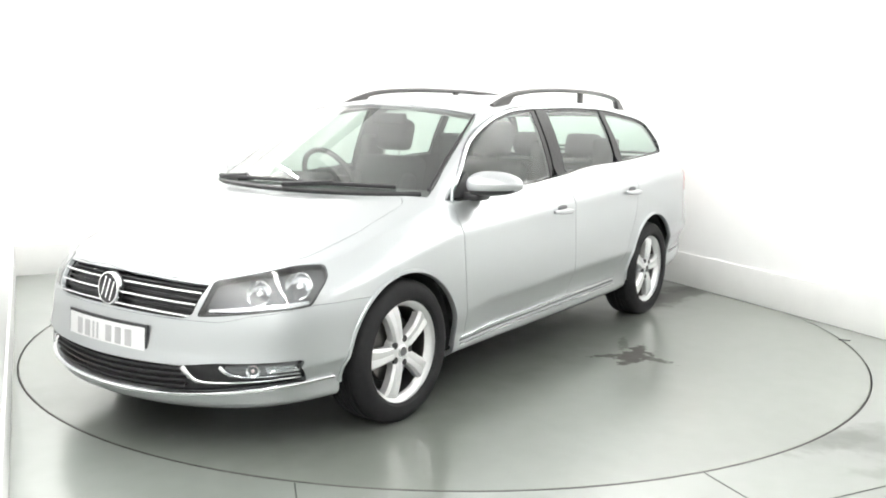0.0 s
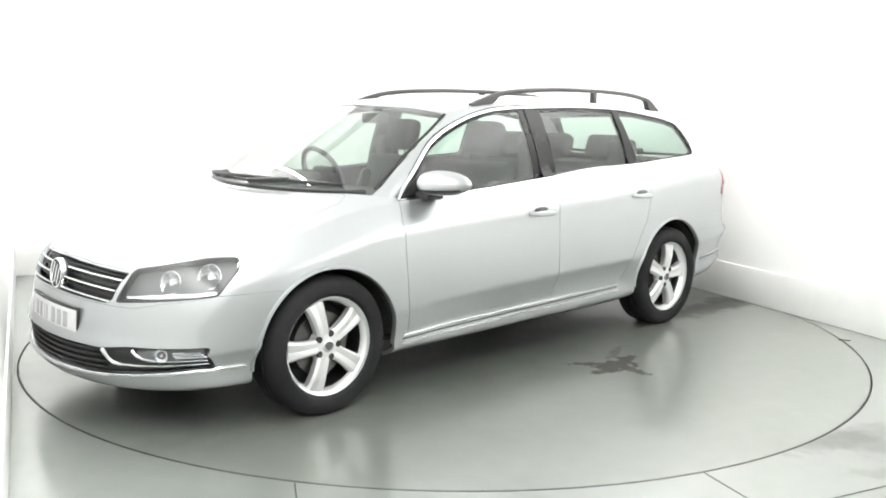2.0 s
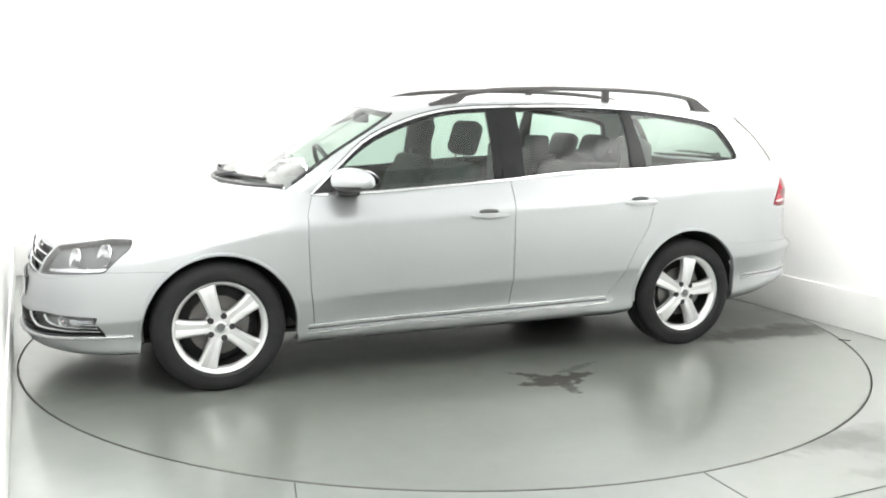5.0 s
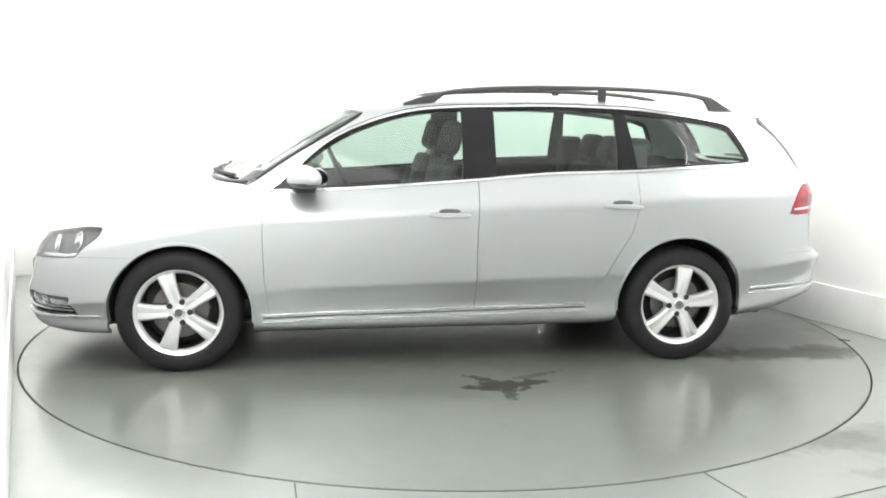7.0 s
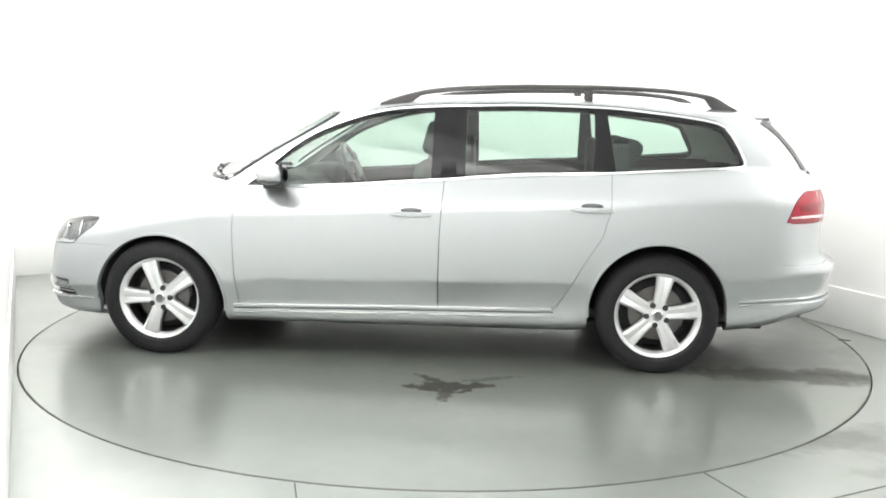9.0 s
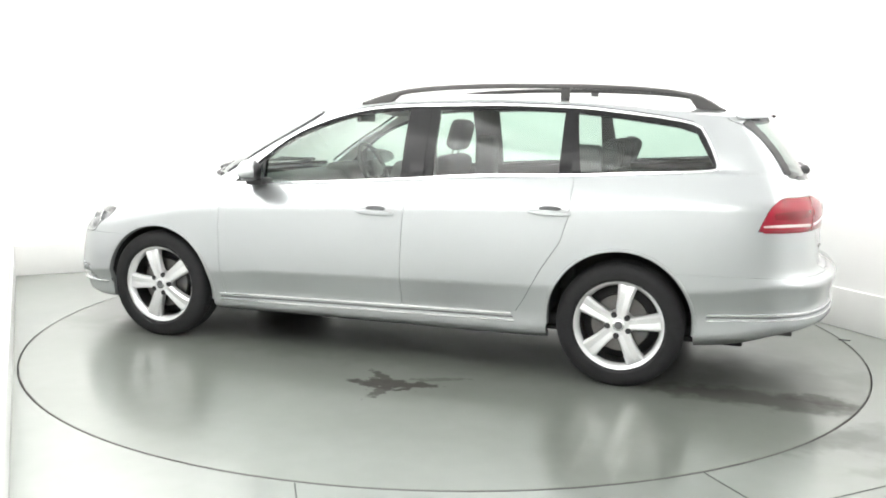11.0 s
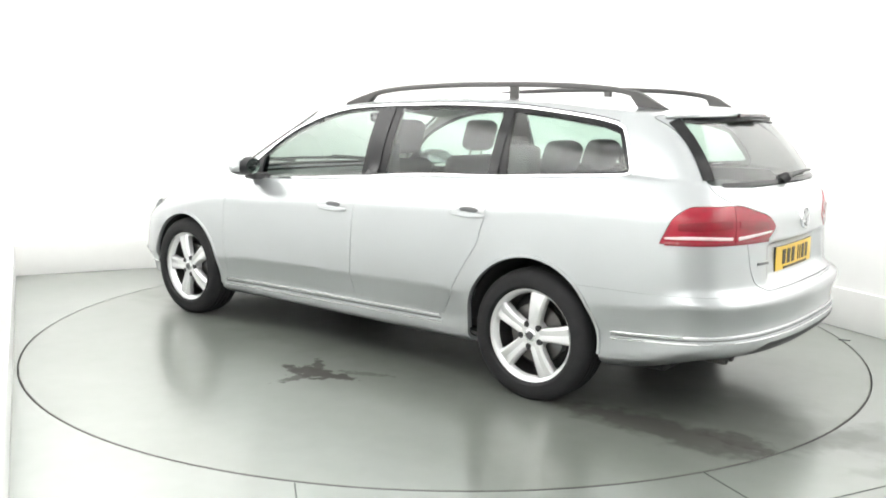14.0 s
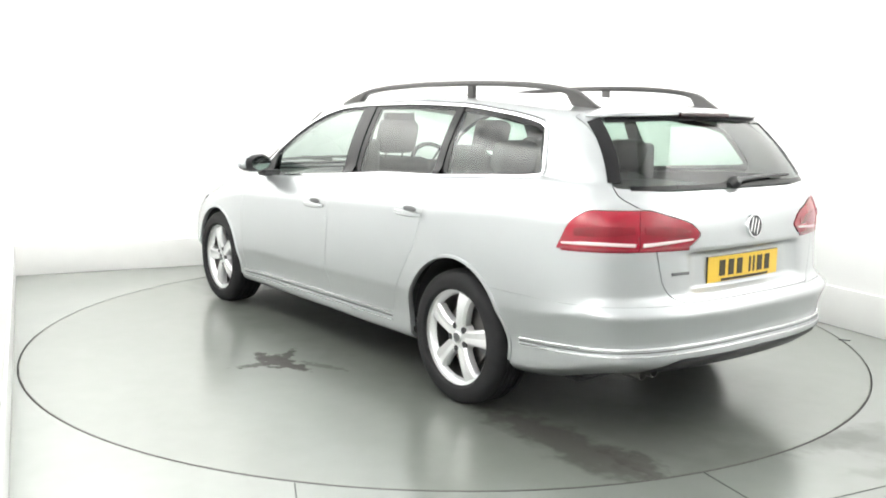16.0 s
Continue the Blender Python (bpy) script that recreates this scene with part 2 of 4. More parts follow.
def interp(x, xs, ys):
    """Smooth interpolation through a few control values."""
    xs, ys = np.asarray(xs, float), np.asarray(ys, float)
    if xs[0] > xs[-1]:
        xs, ys = xs[::-1], ys[::-1]
    x = np.clip(np.asarray(x, float), xs[0], xs[-1])
    h = np.diff(xs)
    d = np.diff(ys) / h
    m = np.zeros(len(xs))
    m[1:-1] = np.where(d[:-1] * d[1:] > 0, 2 * d[:-1] * d[1:] / (d[:-1] + d[1:] + 1e-12), 0)
    m[0], m[-1] = d[0], d[-1]
    i = np.clip(np.searchsorted(xs, x) - 1, 0, len(h) - 1)
    t = (x - xs[i]) / h[i]
    return ((1 + 2 * t) * (1 - t) ** 2 * ys[i] + t * (1 - t) ** 2 * h[i] * m[i]
            + t * t * (3 - 2 * t) * ys[i + 1] + t * t * (t - 1) * h[i] * m[i + 1])


def dense(poly, step=0.05, closed=True):
    """A finer polyline through the corners given."""
    out = []
    n = len(poly)
    for i in range(n if closed else n - 1):
        a, b = Vector(poly[i]), Vector(poly[(i + 1) % n])
        k = max(1, int((b - a).length / step))
        out += [a.lerp(b, j / k) for j in range(k)]
    if not closed:
        out.append(Vector(poly[-1]))
    return out


def rounded(poly, r):
    """A polygon with its corners rounded by r (one number or one for each corner)."""
    out = []
    n = len(poly)
    for i in range(n):
        p, a, b = Vector(poly[i]), Vector(poly[i - 1]), Vector(poly[(i + 1) % n])
        rr = r[i] if isinstance(r, (list, tuple)) else r
        if rr <= 0:
            out.append(p)
            continue
        da, db = min(rr, (a - p).length * 0.48), min(rr, (b - p).length * 0.48)
        pa, pb = p + (a - p).normalized() * da, p + (b - p).normalized() * db
        out += [pa.lerp(p, k / 5).lerp(p.lerp(pb, k / 5), k / 5) for k in range(6)]
    return out


def inside(p, poly):
    x, y = p
    c = False
    n = len(poly)
    for i in range(n):
        x1, y1 = poly[i][0], poly[i][1]
        x2, y2 = poly[i - 1][0], poly[i - 1][1]
        if (y1 > y) != (y2 > y) and x < (x2 - x1) * (y - y1) / (y2 - y1) + x1:
            c = not c
    return c


# ---- the booth ----
RADIUS = 2.462
A0, A1, D0, D1 = -2.5, 2.41, -6.6, 2.77      # the inner faces of the four walls


def booth_box(name, a0, a1, d0, d1, z0, z1, mat, label, category, bevel=0.0):
    bm = box((a0, d0, z0), (a1, d1, z1), bevel)
    bmesh.ops.transform(bm, matrix=Matrix(((0.901, -0.434, 0, 0), (0.434, 0.901, 0, 0), (0, 0, 1, 0), (0, 0, 0, 1))), verts=bm.verts)
    return tagged(part(name, bm, mat, None, label), "", category, kind="structure")


booth_box("wall_back", A0 - 0.12, A1 + 0.12, D1, D1 + 0.12, 0, CEIL, WALL, "smooth white painted booth wall, brightly lit", "wall")
booth_box("wall_right", A1, A1 + 0.12, D0, D1, 0, CEIL, WALL, "smooth white painted booth wall, brightly lit", "wall")
booth_box("wall_left", A0 - 0.12, A0, D0, D1, 0, CEIL, WALL, "smooth white painted booth wall, brightly lit", "wall")
# Added out of view; greyer than the rest so the car mirrors less light.
booth_box("wall_front", A0 - 0.12, A1 + 0.12, D0 - 0.12, D0, 0, CEIL, UNSEEN_WALL, "unseen pale grey wall added behind the camera to dim reflections", "wall")
booth_box("ceiling", A0 - 0.12, A1 + 0.12, D0 - 0.12, D1 + 0.12, CEIL, CEIL + 0.1, CEILING, "plain grey-white booth ceiling", "ceiling")
booth_box("baseboard_back", A0 + 0.002, A1 - 0.016, D1 - 0.014, D1 - 0.001, 0.001, 0.245, SKIRT, "scuffed pale grey kick board along the wall", "kick board", 0.003)
booth_box("baseboard_right", A1 - 0.014, A1 - 0.001, D0 + 2.0, D1 - 0.016, 0.001, 0.262, SKIRT, "scuffed pale grey kick board along the wall", "kick board", 0.003)


booth_box("baseboard_left", A0 + 0.001, A0 + 0.014, D0 + 1.0, D1 - 0.016, 0.001, 0.245, SKIRT, "scuffed pale grey kick board along the wall", "kick board", 0.003)


def cove(a, d, r, n=14):
    """A hollow quarter round where two walls meet."""
    bm = bmesh.new()
    front = []
    for k in range(n + 1):
        t = math.pi / 2 * k / n
        p = booth(a - r + r * math.sin(t), d - r + r * math.cos(t))
        front.append((bm.verts.new((p.x, p.y, 0.262)), bm.verts.new((p.x, p.y, CEIL))))
    c = booth(a + 0.05, d + 0.05)
    back = (bm.verts.new((c.x, c.y, 0.262)), bm.verts.new((c.x, c.y, CEIL)))
    for p, q in zip(front, front[1:]):
        bm.faces.new((p[0], q[0], q[1], p[1]))
        bm.faces.new((p[0], back[0], q[0]))
    bm.faces.new((front[0][0], front[0][1], back[1], back[0]))
    bm.faces.new((front[-1][1], front[-1][0], back[0], back[1]))
    bmesh.ops.recalc_face_normals(bm, faces=bm.faces)
    return bm


tagged(part("wall_cove", cove(A1 - 0.002, D1 - 0.002, 0.7), WALL, None, "curved white corner between two booth walls"), "", "wall", kind="structure")


def floor_plate():
    """The fixed floor with a round opening for the turntable."""
    bm = bmesh.new()
    n = 128
    inner, outer, low = [], [], []
    for k in range(n):
        a = 2 * math.pi * k / n
        c, s = math.cos(a), math.sin(a)
        inner.append(bm.verts.new(((RADIUS + 0.007) * c, (RADIUS + 0.007) * s, 0)))
        low.append(bm.verts.new(((RADIUS + 0.007) * c, (RADIUS + 0.007) * s, -0.08)))
        outer.append(bm.verts.new((9 * c, 9 * s, 0)))
    for k in range(n):
        j = (k + 1) % n
        bm.faces.new((inner[k], outer[k], outer[j], inner[j]))
        bm.faces.new((low[k], inner[k], inner[j], low[j]))
    bmesh.ops.recalc_face_normals(bm, faces=bm.faces)
    return bm


floor_ob = tagged(part("floor", floor_plate(), FLOOR, None, "pale grey-green painted floor, worn and slightly wet"), "", "floor", kind="structure")
pit = bmesh.new()
bmesh.ops.create_circle(pit, cap_ends=True, segments=96, radius=RADIUS + 0.2, matrix=Matrix.Translation((0, 0, -0.08)))
tagged(part("floor_pit", pit, GAP, None, "dark pit floor under the turntable"), "", "floor", kind="structure")


def floor_seam(points):
    """A narrow joint between two floor plates."""
    pts = dense([Vector((*p, 0.0)) for p in points], 0.2, closed=False)
    ob = part("floor_joint", sweep(pts, [(0, 0, 1)] * len(pts), 0.006, 0.0012, round_=False), GAP, floor_ob)
    return ob


floor_seam([(-0.543, -2.415), (-0.3, -3.5)])
floor_seam([(1.01, -2.255), (1.16, -2.62), (1.3, -3.0)])
floor_seam([(1.30, -2.52), (2.3, -2.05)])
tagged(part("floor_hook", box((-0.035, -0.008, 0), (0.035, 0.008, 0.006), 0.004, Matrix.Translation((2.47, -0.19, 0.001)) @ pose(0, 0, 0, 0, 0, -20)), BLACK),
       "small dark metal floor fitting beside the wall", "floor fitting")

# ---- the turntable ----
turntable = tagged(new("turntable"), "round painted turntable plate flush with the floor", "turntable")
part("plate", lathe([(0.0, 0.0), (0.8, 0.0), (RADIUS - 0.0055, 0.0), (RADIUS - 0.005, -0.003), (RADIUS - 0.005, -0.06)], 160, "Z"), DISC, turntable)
part("edge_band", lathe([(RADIUS - 0.005, -0.05), (RADIUS - 0.005, -0.001), (RADIUS - 0.001, -0.001), (RADIUS, -0.003), (RADIUS, -0.06)], 160, "Z"), STEEL, turntable, "thin dark steel edge round the plate")


# ---- the car's surface: rings round the body, from the sill up to the roof's centre line ----
NF, NS, NR = 46, 60, 38                       # steps round nose, side and tail
NU = NF + NS + NR + 1


def ring(xf, xr, cf, cr, w, ef, er, bf=0.5, br=0.45):
    """Half a plan outline: nose centre, round the corner, along the side, round to the tail's centre."""
    def even(x, y, n):
        """The same curve with n equal steps along it."""
        d = np.concatenate([[0], np.cumsum(np.hypot(np.diff(x), np.diff(y)))])
        k = np.linspace(0, d[-1], n + 1)
        return np.interp(k, d, x), np.interp(k, d, y)

    a = math.pi / 2 * (1 - np.linspace(1, 0, 3000) ** 3)
    x1, y1 = even(cf + (xf - cf) * np.abs(np.cos(a)) ** (2 / ef), w * np.sin(a) ** (2 * bf), NF)
    xs, ys = [x1], [y1]
    s = np.linspace(0, 1, NS + 1)[1:]
    xs.append(cf + (cr - cf) * s)
    ys.append(np.full(NS, w))
    a = np.concatenate([math.pi / 2 * (1 - np.linspace(0, 1, 2000) ** 3 * 0.5), math.pi / 4 * np.linspace(1, 0, 2000) ** 3])
    x1, y1 = even(cr + (xr - cr) * np.abs(np.cos(a)) ** (2 / er), w * np.sin(a) ** (2 * br), NR)
    xs.append(x1[1:])
    ys.append(y1[1:])
    x, y = np.concatenate(xs), np.concatenate(ys)
    y[0] = y[-1] = 0
    return x, y


def shoulder_z(x):
    return interp(x, [2.2, 2.1, 1.95, 1.72, 1.36, 1.05, 0.86, 0.58, -0.2, -1.0, -1.7, -2.0, -2.25],
                  [0.695, 0.70, 0.716, 0.757, 0.85, 0.916, 0.931, 0.946, 0.997, 1.042, 1.085, 1.075, 1.03])


def bottom_z(x):
    return interp(x, [2.25, 1.9, 1.7, 1.0, 0.9, -0.9, -1.0, -1.7, -1.9, -2.15, -2.4], [0.16, 0.17, 0.178, 0.182, 0.186, 0.198, 0.205, 0.225, 0.25, 0.31, 0.335])


def taper(x, y):
    return y * (1 - 0.022 * np.clip((x - 1.0) / 0.9, 0, 1) ** 2 - 0.034 * np.clip((-x - 1.3) / 0.8, 0, 1) ** 2)


LOW = [0, .02, .04, .065, .09, .12, .16, .20, .25, .29, .31, .325, .34, .36, .39, .42, .435, .45, .465, .48, .51, .55, .6, .64, .66, .675, .69, .71, .75, .79, .815, .835, .86, .89, .93, .96, .985, 1.0]
levels = []
for s in LOW:
    w = float(interp(s, [0, .03, .058, .09, .16, .25, .31, .325, .34, .37, .5, .65, .76, .815, .84, .92, 1], [.785, .838, .862, .864, .860, .878, .8975, .9038, .9088, .909, .907, .901, .894, .890, .883, .844, .797]))
    xf = float(interp(s, [0, .08, .2, .35, .5, .7, .9, 1], [2.19, 2.26, 2.28, 2.278, 2.252, 2.228, 2.198, 2.155]))
    xr = float(interp(s, [0, .06, .10, .15, .25, .33, .365, .40, .45, .8, .9, 1], [-2.35, -2.395, -2.402, -2.388, -2.395, -2.408, -2.395, -2.345, -2.325, -2.31, -2.29, -2.245]))
    ef = float(interp(s, [0, .3, .7, 1], [5.0, 5.5, 6.2, 5.2]))
    tail = max(0.0, (s - 0.7) / 0.3)
    x, y = ring(xf, xr, 0.9, -1.6 - 0.06 * tail, w, ef, 5.5 - 0.1 * tail, 0.5, 0.45 - 0.09 * tail)
    # the crease under the doors fades out towards the wheels
    plain = float(interp(s, [0, .03, .058, .09, .16, .25, .34, 1], [.785, .838, .868, .874, .880, .896, .9088, .9088]))
    if 0.06 < s < 0.34:
        y = np.where(y > 0.8, y + np.clip((np.abs(x + 0.1) - 0.75) / 0.2, 0, 1) * np.clip((1.75 - np.abs(x)) / 0.2, 0, 1) * (plain - w), y)
    y = taper(x, y)
    # the hollow round the rear plate
    x = np.where(x < -1.9, x + 0.04 * np.clip((0.405 - y) / 0.05, 0, 1) * min(1, max(0, (s - 0.43) / 0.03)) * min(1, max(0, (0.69 - s) / 0.03)), x)
    zb, zs = bottom_z(x), shoulder_z(x)
    levels.append((np.stack([x, np.maximum(y, 0), zb + (zs - zb) * s], 1), 0, s))

# the belt and cowl
x, y = ring(1.275, -2.228, 0.9, -1.66, 0.792, 1.75, 5.4, 0.5, 0.36)
def inboard(x, most):
    """How far the glass stands in from the plain outline along the car."""
    return 1 - most * np.clip((x + 2.0) / 0.25, 0, 1) * np.clip((1.15 - x) / 0.25, 0, 1)


y = taper(x, y) * inboard(x, 0.042)
cowl = np.stack([x, y, shoulder_z(np.minimum(x, 0.9)) + 0.01 + 0.03 * np.clip((x - 0.84) / 0.25, 0, 1) - 0.008 * np.clip((x - 1.06) / 0.2, 0, 1)], 1)
base = levels[-1][0]
for k in range(1, 17):
    r = k / 16
    front = np.clip((base[:, 0] - cowl[:, 0]) / 0.5, 0, 1)
    p = base + (cowl - base) * r
    p[:, 2] += front * (0.055 * math.sin(math.pi * r) + 0.02 * math.sin(math.pi * r) ** 2 * (1 - r)) * (1 - np.clip(base[:, 1] / 0.815, 0, 1) ** 4)
    levels.append((p, 1, r))

# the glasshouse
x, y = ring(0.525, -1.985, 0.05, -1.60, 0.603, 9.0, 5.5, 0.5, 0.37)


def roof_edge_z(x):
    return interp(x, [0.53, 0.41, 0.2, 0.0, -0.4, -0.65, -1.06, -1.6, -1.9, -2.0], [1.372, 1.352, 1.377, 1.397, 1.416, 1.42, 1.412, 1.372, 1.358, 1.36])


y = y * inboard(x, 0.015)
edge = np.stack([x, y, roof_edge_z(x)], 1)
edge[:, 2] += 0.035 * np.clip((x - 0.38) / 0.15, 0, 1) * (1 - np.clip(y / 0.6, 0, 1) ** 2) + 0.02 * np.clip((-x - 1.85) / 0.12, 0, 1) * (1 - np.clip(y / 0.6, 0, 1) ** 2)
for k in range(1, 21):
    q = k / 20
    p = cowl + (edge - cowl) * q
    bow = math.sin(math.pi * q)
    p[:, 1] *= 1 + 0.028 * bow
    p[:, 0] += np.where(p[:, 0] > 0.2, 0.02 * bow, np.where(p[:, 0] < -1.75, -0.012 * bow, 0))
    levels.append((p, 2, q))


def roof_center_z(x):
    return interp(x, [0.53, 0.3, 0.0, -0.65, -1.3, -1.8, -2.0], [1.405, 1.432, 1.452, 1.467, 1.45, 1.41, 1.385])


for k in range(1, 13):
    r = k / 12
    p = edge.copy()
    p[:, 1] *= 1 - r
    p[:, 2] = edge[:, 2] + (np.maximum(roof_center_z(edge[:, 0]), edge[:, 2]) - edge[:, 2]) * (1 - (1 - r) ** 2.2)
    levels.append((p, 3, r))

# ---- cutting the surface into panels ----
half = bmesh.new()
zone = half.faces.layers.int.new("zone")
panel = half.faces.layers.int.new("panel")
grid = [[half.verts.new(Vector(p)) for p in lv[0]] for lv in levels]
for j in range(len(levels) - 1):
    for i in range(NU - 1):
        vs = (grid[j][i], grid[j + 1][i], grid[j + 1][i + 1], grid[j][i + 1])
        f = half.faces.new(vs)
        f[zone] = levels[j + 1][1]
bmesh.ops.remove_doubles(half, verts=half.verts, dist=1e-5)
bmesh.ops.dissolve_degenerate(half, dist=1e-5, edges=half.edges)
half.normal_update()
probe = max(half.faces, key=lambda f: f.calc_center_median().y)
if probe.normal.y < 0:
    bmesh.ops.reverse_faces(half, faces=half.faces)
    half.normal_update()
from mathutils.bvhtree import BVHTree
from mathutils.interpolate import poly_3d_calc
half.faces.ensure_lookup_table()
BODY = BVHTree.FromBMesh(half)
SMOOTH = []
for f in half.faces:
    SMOOTH.append(([v.co.copy() for v in f.verts], [Vector((v.normal.x, 0 if v.co.y < 1e-3 else v.normal.y, v.normal.z)).normalized() for v in f.verts]))


def smooth_normal(p):
    """The uncut surface's own smooth normal beside p."""
    q = Vector((p.x, abs(p.y), p.z))
    co, _, k, _ = BODY.find_nearest(q)
    cs, ns = SMOOTH[k]
    n = Vector()
    for w, m in zip(poly_3d_calc(cs, co), ns):
        n += m * w
    n.normalize()
    return Vector((n.x, -n.y, n.z)) if p.y < 0 else n



def surf(origin, way):
    hit = BODY.ray_cast(Vector(origin), Vector(way))
    return (hit[0], hit[1]) if hit[0] is not None else (Vector(origin), -Vector(way))


def side_at(x, z):
    return surf((x, 3, z), (0, -1, 0))


def front_at(y, z):
    return surf((4, max(y, 1e-4), z), (-1, 0, 0))


def rear_at(y, z):
    return surf((-4, max(y, 1e-4), z), (1, 0, 0))


def top_at(x, y):
    return surf((x, max(y, 1e-4), 3), (0, 0, -1))


R2 = math.sqrt(0.5)
VIEW = {"side": (Vector((1, 0, 0)), Vector((0, 0, 1))), "front": (Vector((0, 1, 0)), Vector((0, 0, 1))),
        "top": (Vector((1, 0, 0)), Vector((0, 1, 0))), "nose": (Vector((-R2, R2, 0)), Vector((0, 0, 1))),
        "tail": (Vector((R2, R2, 0)), Vector((0, 0, 1)))}


def cut(poly, view, test, mark):
    """Cuts the outline through the surface, seen along the view, and marks the faces inside it."""
    A, B = VIEW[view]
    poly = [Vector((p[0], p[1])) for p in poly]
    lo = Vector((min(p.x for p in poly), min(p.y for p in poly)))
    hi = Vector((max(p.x for p in poly), max(p.y for p in poly)))

    def bounds(f):
        a = [v.co.dot(A) for v in f.verts]
        b = [v.co.dot(B) for v in f.verts]
        return min(a), max(a), min(b), max(b)

    cand = {}
    for f in half.faces:
        c = f.calc_center_median()
        if test(c, f.normal, f[zone]):
            bb = bounds(f)
            if bb[1] > lo.x and bb[0] < hi.x and bb[3] > lo.y and bb[2] < hi.y:
                cand[f] = bb
    fine = dense(poly, 0.06)
    for i in range(len(fine)):
        p, q = fine[i], fine[(i + 1) % len(fine)]
        d = q - p
        if d.length < 1e-6:
            continue
        a0, a1, b0, b1 = min(p.x, q.x) - 1e-4, max(p.x, q.x) + 1e-4, min(p.y, q.y) - 1e-4, max(p.y, q.y) + 1e-4
        sub = [f for f, bb in cand.items() if bb[1] > a0 and bb[0] < a1 and bb[3] > b0 and bb[2] < b1]
        if not sub:
            continue
        geom = list(set(sub) | {e for f in sub for e in f.edges} | {v for f in sub for v in f.verts})
        r = bmesh.ops.bisect_plane(half, geom=geom, dist=3e-4, plane_co=A * p.x + B * p.y, plane_no=(A * -d.y + B * d.x).normalized())
        for f in r["geom"]:
            if isinstance(f, bmesh.types.BMFace):
                cand[f] = bounds(f)
        for e in r["geom_cut"]:
            for f in e.link_faces:
                if f not in cand and test(f.calc_center_median(), f.normal, f[zone]):
                    cand[f] = bounds(f)
        for f in sub:
            if f.is_valid:
                cand[f] = bounds(f)
    half.normal_update()
    for f in half.faces:
        c = f.calc_center_median()
        if test(c, f.normal, f[zone]):
            if inside((c.dot(A), c.dot(B)), poly):
                f[panel] = mark


def upper_line(x):
    """The side windows' upper edge."""
    return float(interp(x, [0.888, 0.723, 0.584, 0.447, 0.216, 0.042, -0.162, -0.367, -0.647, -1.058, -1.332, -1.61, -1.70],
                        [0.935, 1.081, 1.192, 1.263, 1.341, 1.372, 1.385, 1.391, 1.397, 1.388, 1.363, 1.325, 1.30]))


def lower_line(x):
    """The belt: the side windows' lower edge."""
    return float(interp(x, [0.888, 0.58, -0.21, -0.65, -1.0, -1.33, -1.75], [0.932, 0.943, 0.997, 1.03, 1.043, 1.065, 1.09]))


def lower_side(c, n, z):
    return z <= 1 and c.y > 0.35 and abs(n.y) > 0.3


def band(x0, x1, up, down, n=14):
    """A window's outline between two places along the car."""
    xs = [x0 + (x1 - x0) * k / n for k in range(n + 1)]
    return [(x, lower_line(x) + down) for x in xs] + [(x, upper_line(x) - up) for x in xs[::-1]]


def arch(cx, cz, r):
    return [(cx + r * math.cos(a), cz + r * math.sin(a)) for a in np.linspace(0, math.pi, 33)] + [(cx - r, 0.0), (cx + r, 0.0)]


ARCH_F, ARCH_R = (1.350, 0.302, 0.370), (-1.352, 0.334, 0.364)
DLO = [(0.888, 0.933)] + [(x, upper_line(x)) for x in np.linspace(0.84, -1.58, 40)] + \
    [(-1.65, 1.315), (-1.69, 1.295), (-1.722, 1.25), (-1.758, 1.18), (-1.781, 1.125), (-1.778, 1.10), (-1.75, 1.09)] + \
    [(x, lower_line(x)) for x in np.linspace(-1.66, 0.84, 24)]

(SHELL, FBUMP, RBUMP, BONNET, HOLE, FDOOR, RDOOR, FRAME, FPANE, RPANE, QPANE, SCREEN, GATE, RGLASS, HLAMP, GRILLE, INTAKE, TLAMP, VALANCE) = range(19)

cut([(1.30, 0.0), (1.30, 0.588), (1.66, 0.602), (1.86, 0.598), (2.05, 0.566), (2.12, 0.54), (2.5, 0.54), (2.5, 0.0)], "side", lambda c, n, z: z == 0 and c.x > 1.0, FBUMP)
cut([(-1.36, 0.0), (-1.36, 0.60), (-2.0, 0.603), (-2.6, 0.597), (-2.6, 0.0)], "side", lambda c, n, z: z == 0 and c.x < -1.0, RBUMP)
cut(rounded([(1.40, -0.05), (1.245, 0.36), (1.10, 0.65), (1.16, 0.705), (1.5, 0.715), (1.74, 0.69), (1.98, 0.585), (2.085, 0.47), (2.14, 0.25), (2.162, -0.05)],
            [0, 0.03, 0.03, 0.04, 0.05, 0.05, 0.04, 0.04, 0.03, 0]), "top", lambda c, n, z: z <= 1 and c.x > 1.0 and n.z > 0.15 and c.z > 0.62, BONNET)
cut(arch(*ARCH_F), "side", lambda c, n, z: z == 0 and c.y > 0.5 and c.x > 0.8, HOLE)
cut(arch(*ARCH_R), "side", lambda c, n, z: z == 0 and c.y > 0.5 and c.x < -0.8, HOLE)
cut([(0.884, 0.95), (0.925, 0.84), (0.929, 0.70), (0.92, 0.476), (0.899, 0.30), (-0.191, 0.318), (-0.196, 0.70), (-0.212, 1.02)] , "side", lower_side, FDOOR)
cut([(-0.191, 0.318), (-0.82, 0.335), (-0.875, 0.42), (-0.96, 0.58), (-1.05, 0.72), (-1.09, 0.86), (-1.095, 1.07), (-0.212, 1.02), (-0.196, 0.70)], "side", lower_side, RDOOR)
cut(DLO, "side", lambda c, n, z: c.y > 0.5 and abs(n.y) > 0.08 and z <= 3, FRAME)
